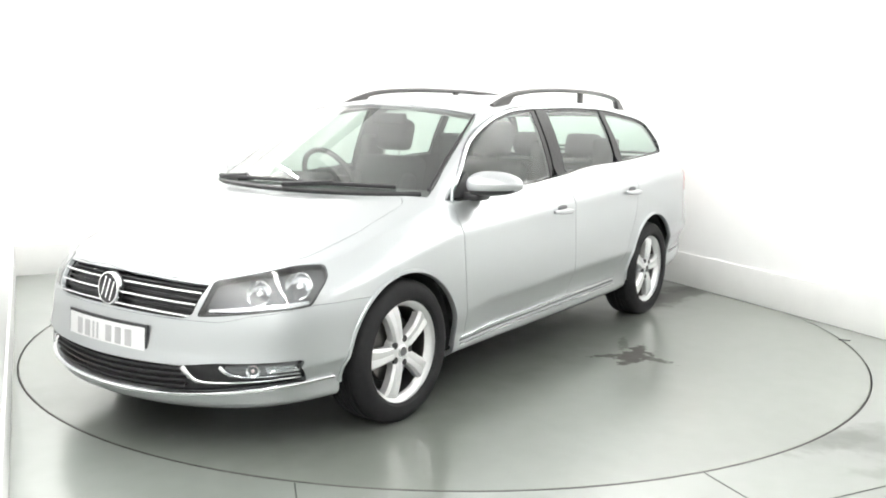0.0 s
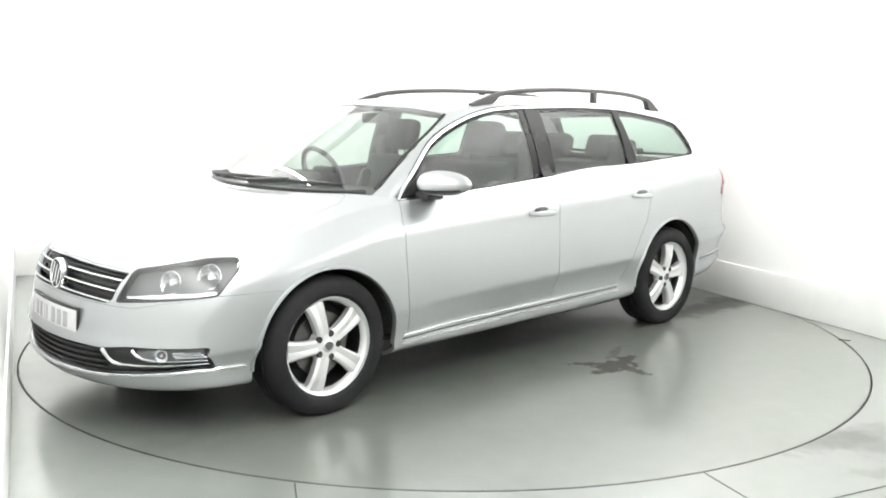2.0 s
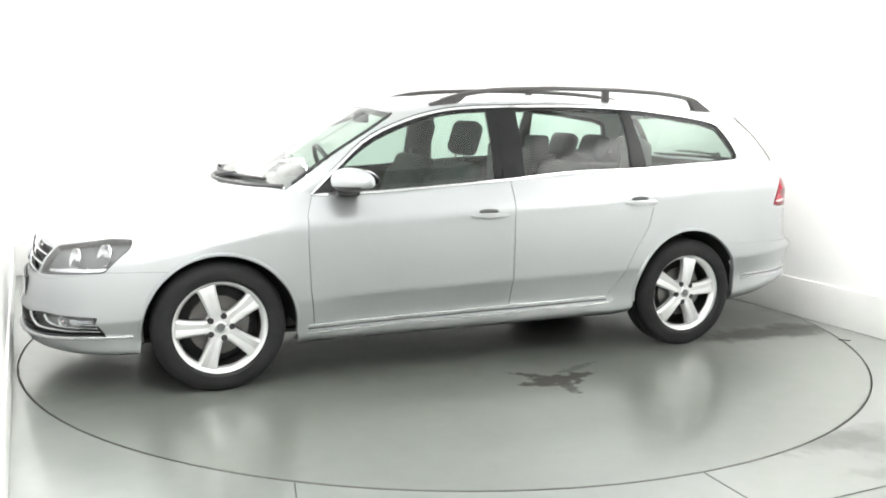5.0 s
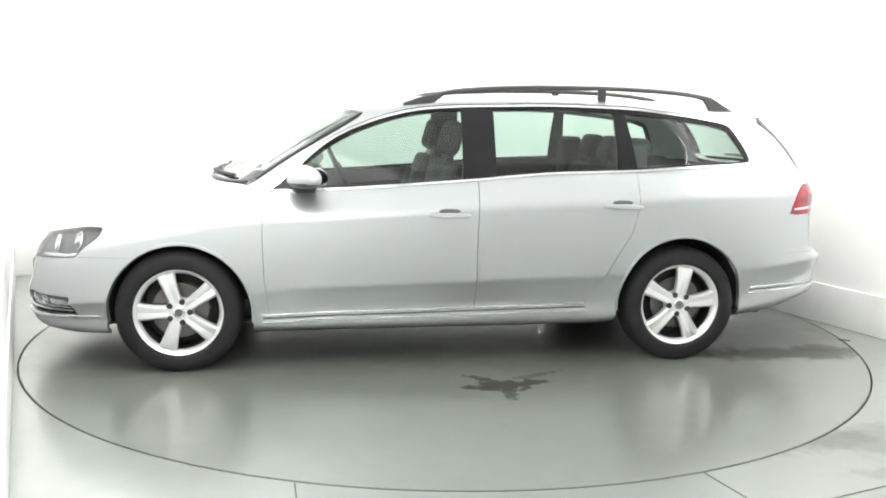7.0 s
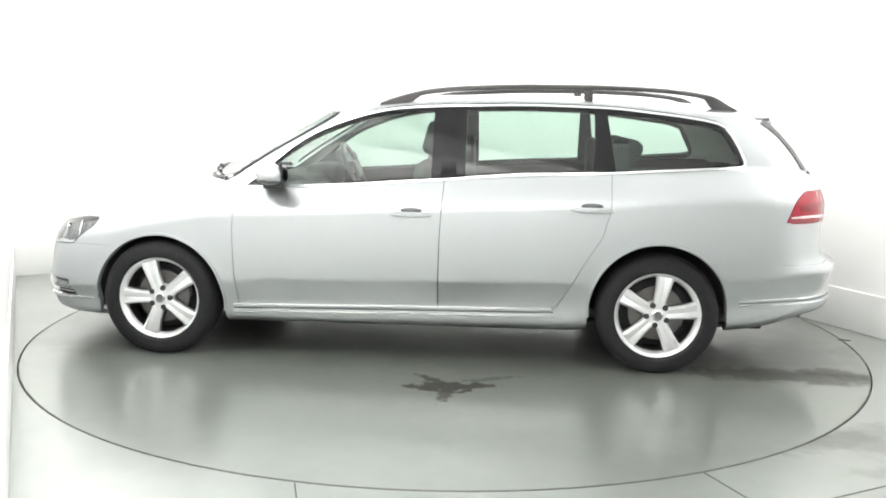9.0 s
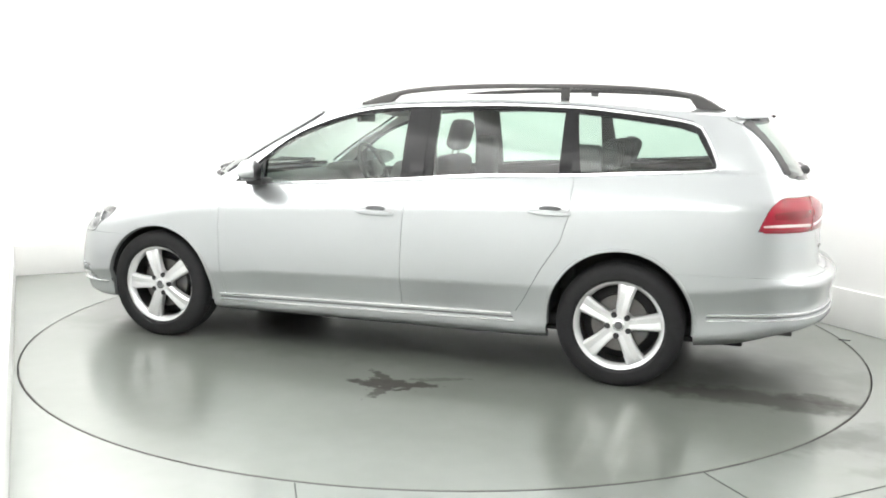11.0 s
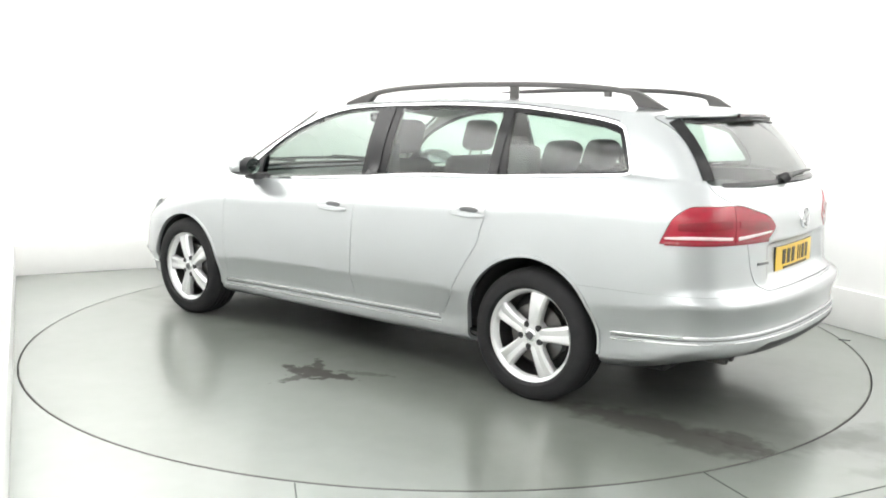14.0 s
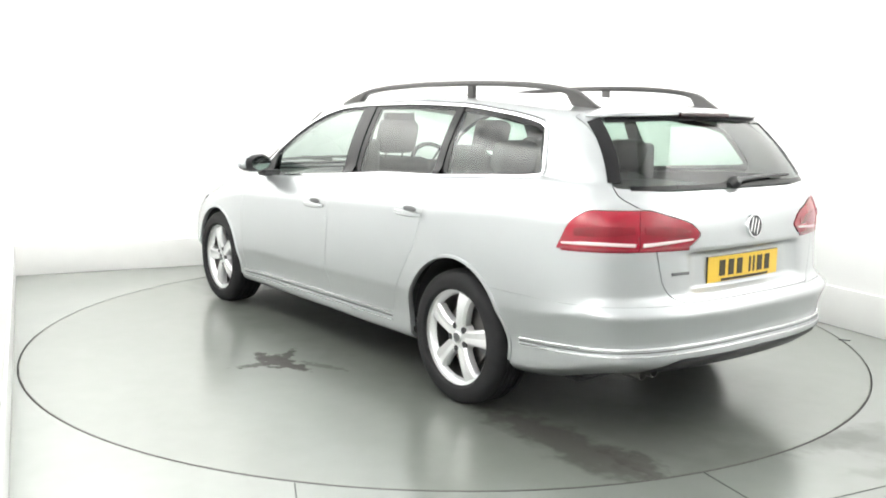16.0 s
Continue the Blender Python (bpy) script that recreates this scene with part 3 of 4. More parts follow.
cut(band(0.70, -0.137, 0.018, 0.012), "side", lambda c, n, z: c.y > 0.5 and abs(n.y) > 0.08, FPANE)
cut(band(-0.318, -1.005, 0.02, 0.012), "side", lambda c, n, z: c.y > 0.5 and abs(n.y) > 0.08, RPANE)
cut([(-1.072, upper_line(-1.072) - 0.022), (-1.3, upper_line(-1.3) - 0.022), (-1.58, upper_line(-1.58) - 0.022), (-1.672, 1.28), (-1.738, 1.16), (-1.759, 1.118), (-1.72, 1.106),
     (-1.4, lower_line(-1.4) + 0.014), (-1.115, lower_line(-1.115) + 0.014)], "side", lambda c, n, z: c.y > 0.5 and abs(n.y) > 0.08, QPANE)
cut(rounded([(-0.05, 0.90), (0.735, 0.90), (0.725, 0.985), (0.588, 1.346), (0.45, 1.372), (-0.05, 1.392)], [0, 0, 0.03, 0.03, 0.05, 0]), "front", lambda c, n, z: z == 2 and c.x > 0.2 and n.x > 0.2, SCREEN)
cut(rounded([(-0.05, 0.607), (0.47, 0.603), (0.535, 0.66), (0.565, 0.80), (0.60, 0.97), (0.69, 1.035), (0.60, 1.36), (0.30, 1.376), (-0.05, 1.382)], [0, 0.05, 0.05, 0.02, 0.02, 0.03, 0.03, 0, 0]),
    "front", lambda c, n, z: z <= 2 and c.x < -1.75 and n.x < -0.1, GATE)
cut(rounded([(-0.05, 1.05), (0.55, 1.05), (0.684, 1.068), (0.676, 1.12), (0.582, 1.343), (0.40, 1.358), (-0.05, 1.366)], [0, 0.05, 0.04, 0.03, 0.03, 0.03, 0]), "front", lambda c, n, z: z == 2 and c.x < -1.75, RGLASS)
cut(rounded([(-1.19, 0.556), (-0.745, 0.597), (-0.675, 0.70), (-0.69, 0.742), (-0.80, 0.742), (-1.12, 0.688)], [0.015, 0.02, 0.02, 0.02, 0.04, 0.02]), "nose",
    lambda c, n, z: z <= 1 and c.x > 1.5 and c.y > 0.3, HLAMP)
cut(rounded([(-0.05, 0.553), (0.42, 0.547), (0.452, 0.565), (0.475, 0.672), (0.2, 0.684), (-0.05, 0.69)], [0, 0.02, 0.01, 0.01, 0, 0]), "front", lambda c, n, z: z <= 1 and c.x > 1.8, GRILLE)
cut(rounded([(-0.05, 0.0), (0.72, 0.0), (0.60, 0.33), (0.50, 0.382), (-0.05, 0.392)], [0, 0, 0.04, 0.03, 0]), "front", lambda c, n, z: z == 0 and c.x < -1.9, VALANCE)
cut(rounded([(-0.05, 0.25), (0.45, 0.255), (0.62, 0.27), (0.782, 0.286), (0.799, 0.34), (0.812, 0.39), (0.56, 0.384), (0.43, 0.366), (-0.05, 0.36)], [0, 0.02, 0.02, 0.012, 0.01, 0.015, 0.02, 0.01, 0]), "front",
    lambda c, n, z: z == 0 and c.x > 1.6, INTAKE)
cut(rounded([(-0.79, 0.822), (-0.838, 0.935), (-0.91, 0.982), (-1.16, 0.982), (-1.335, 0.928), (-1.385, 0.878), (-1.335, 0.828), (-1.1, 0.815)], [0.005, 0.03, 0.03, 0.03, 0.03, 0.02, 0.02, 0.02]), "tail",
    lambda c, n, z: z <= 1 and c.x < -1.7 and c.y > 0.2, TLAMP)
half.normal_update()


def extract(marks, gap=0.0013, push=0.0, mirror=""):
    """A mesh of the faces with these marks: half, mirrored to the other side, or both halves joined."""
    marks = marks if isinstance(marks, (set, tuple)) else (marks,)
    bm = bmesh.new()
    ids = {}
    for f in half.faces:
        if f[panel] not in marks:
            continue
        vs = []
        for v in f.verts:
            if v not in ids:
                ids[v] = bm.verts.new(v.co + smooth_normal(v.co) * push)
            vs.append(ids[v])
        bm.faces.new(vs)
    bmesh.ops.remove_doubles(bm, verts=bm.verts, dist=0.0012)
    bmesh.ops.dissolve_degenerate(bm, dist=2e-4, edges=bm.edges)
    if gap:
        moves = {}
        for e in bm.edges:
            if len(e.link_loops) == 1 and not all(abs(v.co.y) < 2e-4 for v in e.verts):
                lp = e.link_loops[0]
                d = lp.link_loop_next.vert.co - lp.vert.co
                for v in e.verts:
                    moves.setdefault(v, Vector())
                    moves[v] += smooth_normal(v.co).cross(d)
        for v, m in moves.items():
            if m.length > 1e-9:
                m = m.normalized() * gap
                if abs(v.co.y) < 2e-4:
                    m.y = 0
                v.co += m
    if mirror:
        keep = list(bm.verts) + list(bm.edges) + list(bm.faces)
        if mirror == "both":
            r = bmesh.ops.duplicate(bm, geom=keep)["geom"]
        else:
            r = keep
        for v in r:
            if isinstance(v, bmesh.types.BMVert):
                v.co.y *= -1
        bmesh.ops.reverse_faces(bm, faces=[f for f in r if isinstance(f, bmesh.types.BMFace)])
        bmesh.ops.remove_doubles(bm, verts=[v for v in bm.verts if abs(v.co.y) < 2e-4], dist=5e-4)
    return bm


def skin(name, bm, mats, parent, label="", t=0.0):
    """Links a body panel: an outer skin shaded like the uncut surface and, with t, an inner face and folded edges."""
    mats = mats if isinstance(mats, (list, tuple)) else [mats, mats]
    bm.verts.index_update()
    outer = [v.co.copy() for v in bm.verts]
    nor = [smooth_normal(c) for c in outer]
    n = len(outer)
    faces = [[v.index for v in f.verts] for f in bm.faces]
    kinds, loops = [0] * len(faces), [nor[i] for f in faces for i in f]
    verts = list(outer)
    if t:
        verts += [c - m * t for c, m in zip(outer, nor)]
        inner = [[i + n for i in f[::-1]] for f in faces]
        loops += [-nor[i - n] for f in inner for i in f]
        faces += inner
        kinds += [1] * len(inner)
        for e in bm.edges:
            if len(e.link_loops) == 1:
                lp = e.link_loops[0]
                a, b = lp.vert.index, lp.link_loop_next.vert.index
                q = [b, a, a + n, b + n]
                d = (outer[b] - outer[a])
                fn = d.cross(nor[a]).normalized() if d.length > 1e-9 else nor[a]
                faces.append(q)
                kinds.append(0)
                loops += [fn] * 4
    me = bpy.data.meshes.new(name)
    me.from_pydata([tuple(v) for v in verts], [], faces)
    bm.free()
    for m in mats:
        me.materials.append(m)
    me.polygons.foreach_set("material_index", kinds)
    me.polygons.foreach_set("use_smooth", [True] * len(me.polygons))
    me.normals_split_custom_set([tuple(v) for v in loops])
    ob = new(name, me)
    ob.parent = parent
    if label:
        ob["label"] = label
    return ob


# ---- the estate car ----
car = tagged(new("estate_car"), "clean silver estate car with black roof rails and five-spoke alloy wheels", "car")

skin("body_shell", extract(SHELL, 0.0007, mirror="both"), [PAINT, LINER], car, t=0.018)
bonnet = skin("bonnet", extract(BONNET, mirror="both"), [PAINT, DARK], car, t=0.018)
front_bumper = skin("front_bumper", extract(FBUMP, 0.0006, mirror="both"), [PAINT, DARK], car, t=0.025)
rear_bumper = skin("rear_bumper", extract(RBUMP, 0.0006, mirror="both"), [PAINT, DARK], car, t=0.025)
tailgate = skin("tailgate", extract(GATE, 0.003, mirror="both"), [PAINT, TRIM], car, t=0.018)
screen = skin("windscreen", extract(SCREEN, 0.0, -0.003, "both"), SCREEN_GLASS, car, "clear greenish windscreen")
rear_glass = skin("rear_window", extract(RGLASS, 0.001, -0.003, "both"), REAR_GLASS, tailgate, "dark-edged rear window glass")

SIDES = (("", 1), ("side", -1))
doors = {}
for mir, sg in SIDES:
    fd = skin("front_door", extract(FDOOR, 0.002, mirror=mir), [PAINT, TRIM], car, t=0.018)
    rd = skin("rear_door", extract(RDOOR, 0.0020, mirror=mir), [PAINT, TRIM], car, t=0.018)
    doors[sg] = (fd, rd)
    skin("window_frame", extract(FRAME, 0.0, -0.002, mir), [GLOSS, TRIM], car, "gloss black pillar trim round the side windows", 0.02)
    skin("window_pane", extract(FPANE, 0.0, -0.004, mir), GLASS, fd, "greenish side glass")
    skin("window_pane", extract(RPANE, 0.0, -0.004, mir), GLASS, rd, "greenish side glass")
    skin("quarter_window", extract(QPANE, 0.0, -0.004, mir), GLASS, car, "greenish rear side glass")


def inner_shell():
    """Dark structure behind the panels, seen in the joints and wheel wells."""
    bm = bmesh.new()
    ids = {}
    for f in half.faces:
        c = f.calc_center_median()
        if f[panel] in (HOLE, SCREEN, RGLASS, FRAME, FPANE, RPANE, QPANE) or f[zone] >= 2 or (f[zone] == 1 and c.x < 0.95) or f[panel] in (HLAMP, GRILLE, INTAKE):
            continue
        vs = []
        for v in f.verts:
            if v not in ids:
                ids[v] = bm.verts.new(v.co - smooth_normal(v.co) * (0.05 if c.x > 1.2 or c.x < -1.9 else 0.026))
            vs.append(ids[v])
        bm.faces.new(vs)
    r = bmesh.ops.duplicate(bm, geom=list(bm.verts) + list(bm.edges) + list(bm.faces))["geom"]
    for v in r:
        if isinstance(v, bmesh.types.BMVert):
            v.co.y *= -1
    add_box(bm, (-1.95, -0.66, 0.21), (1.85, 0.66, 0.235), 0.01)
    return bm


part("inner_structure", inner_shell(), DARK, car, "dark inner structure and underbody")


def on_side(pts, sg, off=0.0):
    out, nor = [], []
    for x, z in pts:
        p, n = side_at(x, z)
        p = p + n * off
        out.append(Vector((p.x, p.y * sg, p.z)))
        nor.append(Vector((n.x, n.y * sg, n.z)))
    return out, nor


def on_ends(at, ys_zs, off=0.0):
    """Points across the nose or tail; negative y lies on the other side."""
    out, nor = [], []
    for y, z in ys_zs:
        p, n = at(abs(y), z)
        p = p + n * off
        sg = -1 if y < 0 else 1
        out.append(Vector((p.x, p.y * sg, p.z)))
        nor.append(Vector((n.x, n.y * sg, n.z)))
    return out, nor


# wheel wells, arch lips, sills and bright strips
for sg in (1, -1):
    for cx, cz, r in (ARCH_F, ARCH_R):
        bm = bmesh.new()
        rows_ = []
        for a in np.linspace(0.0, math.pi, 33):
            p = [bm.verts.new((cx + (r - 0.002) * math.cos(a), sg * yy, cz + (r - 0.002) * math.sin(a))) for yy in (0.50, 0.70, 0.852)]
            rows_.append(p)
        for a, b in zip(rows_, rows_[1:]):
            for k in range(2):
                bm.faces.new((a[k], a[k + 1], b[k + 1], b[k]))
        bm.faces.new([q[0] for q in rows_])
        part("wheel_arch_liner", bm, DARK, car, "black wheel arch liner")
        pts, nor = on_side([(cx + r * math.cos(a) * 1.004, cz + r * math.sin(a) * 1.004) for a in np.linspace(-0.12, math.pi + 0.12, 44)], sg)
        part("arch_lip", sweep(pts, nor, 0.02, 0.006, sink=0.02), PAINT, car)
    pts, nor = on_side([(x, 0.296 - 0.018 * (x - 0.9)) for x in np.linspace(0.93, -0.80, 40)], sg)
    part("sill_strip", sweep(pts, nor, 0.012, 0.008, sink=0.004), CHROME, car, "bright sill trim strip")
    pts, nor = on_side([(x, 0.278 - 0.018 * (x - 0.9)) for x in np.linspace(0.93, -0.81, 40)], sg)
    part("sill_groove", sweep(pts, nor, 0.010, 0.003, sink=0.004), LAMPHOUSE, car, "dark groove between the sill strips")
    pts, nor = on_side([(x, 0.260 - 0.018 * (x - 0.9)) for x in np.linspace(0.93, -0.82, 40)], sg)
    part("sill_strip", sweep(pts, nor, 0.011, 0.008, sink=0.004), CHROME, car, "bright sill trim strip")
    pts, nor = on_side([p for p in DLO], sg, 0.004)
    nor = [Vector((0, sg * 0.95, 0.3))] * len(nor)
    part("window_trim", sweep(pts, nor, 0.019, 0.007, closed=True, sink=0.006), CHROME, car, "bright metal strip round the side windows")
    pts, nor = on_side([(q[0], q[1] + 0.0135) for q in DLO[2:42]], sg)
    part("window_seal", sweep(pts, nor, 0.006, 0.002, sink=0.004), BLACK, car, "thin black seal over the window trim")
    for (x0, x1), door in zip(((-0.142, -0.312), (-1.008, -1.07)), doors[sg]):
        xm = (x0 + x1) / 2
        pts, nor = on_side([(xm, z) for z in np.linspace(lower_line(xm) + 0.004, upper_line(xm) - 0.008, 9)], sg, 0.0005)
        part("pillar_cover", sweep(pts, nor, abs(x1 - x0) * (0.48 if x0 > -0.5 else 0.9), 0.003, round_=False), GLOSS, door, "gloss black pillar cover")

    # door handles
    for (hx, hz), door in zip(((-0.045, 0.826), (-0.992, 0.872)), doors[sg]):
        p, n = side_at(hx, hz)
        bm = bmesh.new()
        xs = np.linspace(-0.105, 0.105, 13)
        pts = [Vector((hx + a, sg * (side_at(hx + a, hz)[0].y + 0.006 + 0.022 * (1 - (abs(a) / 0.105) ** 4)), hz - 0.006 + 0.02 * a)) for a in xs]
        sweep(pts, [(0, sg, 0.1)] * 13, [0.014 + 0.016 * (1 - (abs(a) / 0.105) ** 2) for a in xs], 0.012, bm, sink=0.004)
        h = part("door_handle", bm, PAINT, door)
        # No hollow is cut: a flat dark oval paints its shade.
        bm = bmesh.new()
        bmesh.ops.create_uvsphere(bm, u_segments=20, v_segments=10, radius=1.0, matrix=Matrix.Translation((hx, sg * (p.y - 0.001), hz + 0.014)) @ Matrix.Diagonal((0.058, 0.004, 0.015, 1)))
        part("handle_recess", bm, LAMPHOUSE, door, "dark oval painting the shade in the handle's hollow")

# ---- mirrors, rails ----
def mirror_housing(sg):
    """A rounded mirror cap, blunt in front, flat behind, its outer end swept back."""
    bm = bmesh.new()
    bmesh.ops.create_uvsphere(bm, u_segments=32, v_segments=18, radius=1.0)
    for v in bm.verts:
        x, y, z = v.co
        zz = 0.072 * z * (1.0 - 0.22 * (y + 1) / 2) if z > 0 else -0.062 * abs(z) ** 0.7 * (1.0 - 0.35 * ((y + 1) / 2) ** 2)
        y = math.copysign(abs(y) ** 0.85, y)
        v.co = Vector(((0.082 if x > 0 else 0.07) * x * (1 - 0.25 * (y + 1) / 2), 0.14 * y, zz))
    bmesh.ops.transform(bm, matrix=MIRROR_AT, verts=bm.verts)
    if sg < 0:
        for v in bm.verts:
            v.co.y *= -1
        bmesh.ops.reverse_faces(bm, faces=bm.faces)
    return bm


MIRROR_AT = pose(0.705, 0.912, 1.014, 0, 0, 27)
for sg in (1, -1):
    bm = mirror_housing(sg)
    for f in bm.faces:
        c = MIRROR_AT.inverted() @ flip(f.calc_center_median(), sg)
        f.material_index = 1 if c.z < -0.026 or c.x < -0.028 else 0
    door_mirror = part("door_mirror", bm, [PAINT, BLACK], car, "silver door mirror with a black lower shell", 60)
    bm = lathe([(0.0, 0.0), (0.8, 0.0), (0.95, 0.002), (1.0, 0.004)], 32, "X", None, MIRROR_AT @ Matrix.Translation((-0.066, 0.008, 0.004)) @ Matrix.Diagonal((-1, 0.1, 0.046, 1)))
    if sg < 0:
        for v in bm.verts:
            v.co.y *= -1
    part("mirror_glass", bm, MIRROR, door_mirror)
    part("mirror_arm", box((0.65, min(sg * 0.73, sg * 0.86), 0.93), (0.77, max(sg * 0.73, sg * 0.86), 0.97), 0.018), BLACK, door_mirror)
    sail = [(0.866, 0.944), (0.70, 0.946), (0.70, 1.07)]
    bm = bmesh.new()
    pts, nor = on_side(sail, sg, 0.002)
    a = [bm.verts.new(p) for p in pts]
    b = [bm.verts.new(p + n * 0.012) for p, n in zip(pts, nor)]
    bm.faces.new(b), bm.faces.new(a[::-1])
    for k in range(3):
        bm.faces.new((a[k], a[(k + 1) % 3], b[(k + 1) % 3], b[k]))
    bmesh.ops.recalc_face_normals(bm, faces=bm.faces)
    part("sail_panel", bm, BLACK, door_mirror)

    # roof rail: feet at both ends and one support
    rail = new("roof_rail")
    rail.parent = car
    rail["label"] = "dark anthracite raised roof rail"
    xs = np.linspace(0.175, -1.80, 54)

    def rail_y(x):
        return float(interp(x, [0.175, -0.8, -1.8], [0.546, 0.508, 0.437]))

    def rail_z(x):
        return float(interp(x, [0.175, 0.05, -0.12, -0.36, -0.68, -0.98, -1.3, -1.5, -1.66, -1.80], [1.405, 1.445, 1.483, 1.503, 1.514, 1.515, 1.507, 1.492, 1.466, 1.424]))

    pts = [Vector((x, sg * rail_y(x), rail_z(x) - 0.022)) for x in xs]
    bm = bmesh.new()
    prof = [(-0.017, 0.0), (-0.019, 0.010), (-0.012, 0.021), (0.004, 0.023), (0.017, 0.016), (0.019, 0.004), (0.014, -0.004), (-0.012, -0.004)]
    rings = []
    for i, p in enumerate(pts):
        x = xs[i]
        roof = top_at(x, rail_y(x))[0].z - 0.006
        end = max(0.0, 1 - (0.175 - x) / 0.22, 1 - (x + 1.80) / 0.19)
        row = []
        for dy, dz in prof:
            z = p.z + dz
            if dz < 0.012:
                z = z + (min(roof, z) - z) * (1 if end > 0 else 0) * min(1, end * 4)
            thin = min(1.0, 0.12 + (x + 1.80) / 0.15) ** 0.7
            row.append(bm.verts.new((x, p.y + sg * dy * (0.5 + 0.5 * thin), roof + (z - roof) * thin)))
        rings.append(row)
    for a, b in zip(rings, rings[1:]):
        for k in range(8):
            bm.faces.new((a[k], a[(k + 1) % 8], b[(k + 1) % 8], b[k]))
    bm.faces.new(rings[0]), bm.faces.new(rings[-1][::-1])
    bmesh.ops.recalc_face_normals(bm, faces=bm.faces)
    part("rail_bar", bm, RAIL, rail)
    zr = top_at(-0.976, rail_y(-0.976))[0].z
    part("rail_foot", box((-1.0, sg * rail_y(-0.98) - 0.012, zr - 0.01), (-0.952, sg * rail_y(-0.98) + 0.012, rail_z(-0.976) - 0.015), 0.005), RAIL, rail)

# ---- wheels ----
TYRE_R = 0.3215


def spoke(bm, ang):
    """One broad alloy spoke, dished from the rim in to the hub, with a raised flat face."""
    rot = Matrix.Rotation(-ang, 4, "Y")
    prof = [(0.045, 0.034, 0.028), (0.085, 0.033, 0.034), (0.135, 0.037, 0.036), (0.180, 0.043, 0.032), (0.208, 0.049, 0.0235)]
    rows_ = []
    for r, w, h in prof:
        row = []
        for u, d in ((-1.0, -0.045), (-1.0, -0.012), (-0.72, 0.0), (-0.12, -0.001), (0, -0.003), (0.12, -0.001), (0.72, 0.0), (1.0, -0.012), (1.0, -0.045)):
            row.append(bm.verts.new(rot @ Vector((r, 0.0 + h + d, u * w))))
        rows_.append(row)
    for a, b in zip(rows_, rows_[1:]):
        for k in range(8):
            bm.faces.new((a[k], a[k + 1], b[k + 1], b[k]))
    bm.faces.new(rows_[0][::-1])


def build_wheel():
    wheel = new("wheel")
    t = 0.1125
    prof = [(0.226, -t + 0.018), (0.240, -t + 0.004), (0.266, -t), (0.297, -t + 0.008), (0.314, -t + 0.026), (0.320, -t + 0.05)]
    groove = [(TYRE_R, -0.054), (TYRE_R - 0.007, -0.052), (TYRE_R - 0.007, -0.044), (TYRE_R, -0.042), (TYRE_R, -0.02), (TYRE_R - 0.007, -0.018), (TYRE_R - 0.007, -0.010), (TYRE_R, -0.008)]
    full = prof + groove + [(r, -y) for r, y in groove[::-1]] + [(r, -y) for r, y in prof[::-1]]
    part("tyre", lathe(full, 72), RUBBER, wheel, "black low-profile tyre", 35)
    rim = part("rim", lathe([(0.2, 0.052), (0.206, 0.066), (0.214, 0.078), (0.223, 0.084), (0.236, 0.086), (0.241, 0.090), (0.239, 0.097), (0.234, 0.0985), (0.225, 0.094)], 72), ALLOY, wheel, "silver five-spoke alloy rim", 35)
    # Barrel gets dark steel, not the rim's alloy, to paint shade between spokes.
    part("barrel", lathe([(0.150, -0.09), (0.214, -0.10), (0.228, -0.10), (0.2, -0.05), (0.197, 0.03), (0.2, 0.0535)], 72), STEEL, rim, "inner rim barrel, coloured dark for the shade behind the spokes", 35)
    for k in range(5):
        bm = bmesh.new()
        spoke(bm, math.radians(72 * k))
        bmesh.ops.recalc_face_normals(bm, faces=bm.faces)
        bmesh.ops.translate(bm, verts=bm.verts, vec=(0, 0.052, 0))
        part("spoke", bm, ALLOY, rim, smooth=35)
    part("hub", lathe([(0.0, 0.082), (0.045, 0.081), (0.064, 0.079), (0.072, 0.070), (0.074, 0.03)], 40), ALLOY, rim)
    cap = lathe([(0.0, 0.0865), (0.026, 0.0865), (0.03, 0.084), (0.031, 0.08)], 32)
    part("centre_cap", cap, CHROME, rim)
    part("cap_disc", lathe([(0.0, 0.0878), (0.02, 0.0876), (0.0205, 0.086)], 28), LAMPHOUSE, rim)
    for k in range(5):
        a = math.radians(72 * k + 36)
        # Disc stands just proud; its black colour paints the bolt hole's shade.
        part("wheel_bolt", lathe([(0.0, 0.0815), (0.010, 0.0818), (0.0145, 0.0822), (0.0155, 0.081), (0.0155, 0.06)], 14, "Y", None, Matrix.Translation((0.056 * math.cos(a), 0, 0.056 * math.sin(a)))), BLACK, rim, "black disc for a wheel bolt in its shaded hole")
    part("brake_disc", lathe([(0.07, 0.022), (0.145, 0.022), (0.148, 0.018), (0.148, 0.0), (0.07, 0.0)], 56), STEEL, wheel, "bare steel brake disc")
    bm = bmesh.new()
    lathe([(0.1, 0.026), (0.148, 0.026), (0.152, 0.02), (0.152, -0.02), (0.1, -0.02)], 56, "Y", bm)
    bmesh.ops.delete(bm, geom=[v for v in bm.verts if abs(math.atan2(v.co.z, v.co.x) - 2.7) > 0.45], context="VERTS")
    part("brake_calliper", bm, LAMPHOUSE, wheel)
    part("wheel_backing", lathe([(0.0, -0.03), (0.17, -0.03), (0.195, -0.045)], 40), DARK, wheel)
    return wheel


wheel0 = build_wheel()
wheel0.parent = car
wheel0["label"] = "five-spoke silver alloy wheel with black tyre"
wheel0.matrix_basis = pose(1.356, 0.782, 0.314)
for (x, sg, ph) in ((-1.356, 1, 28), (1.356, -1, 10), (-1.356, -1, 50)):
    w = copy_thing(wheel0, pose(x, 0.782 * sg, 0.314, 0, -ph, 0 if sg > 0 else 180))
    w.parent = car


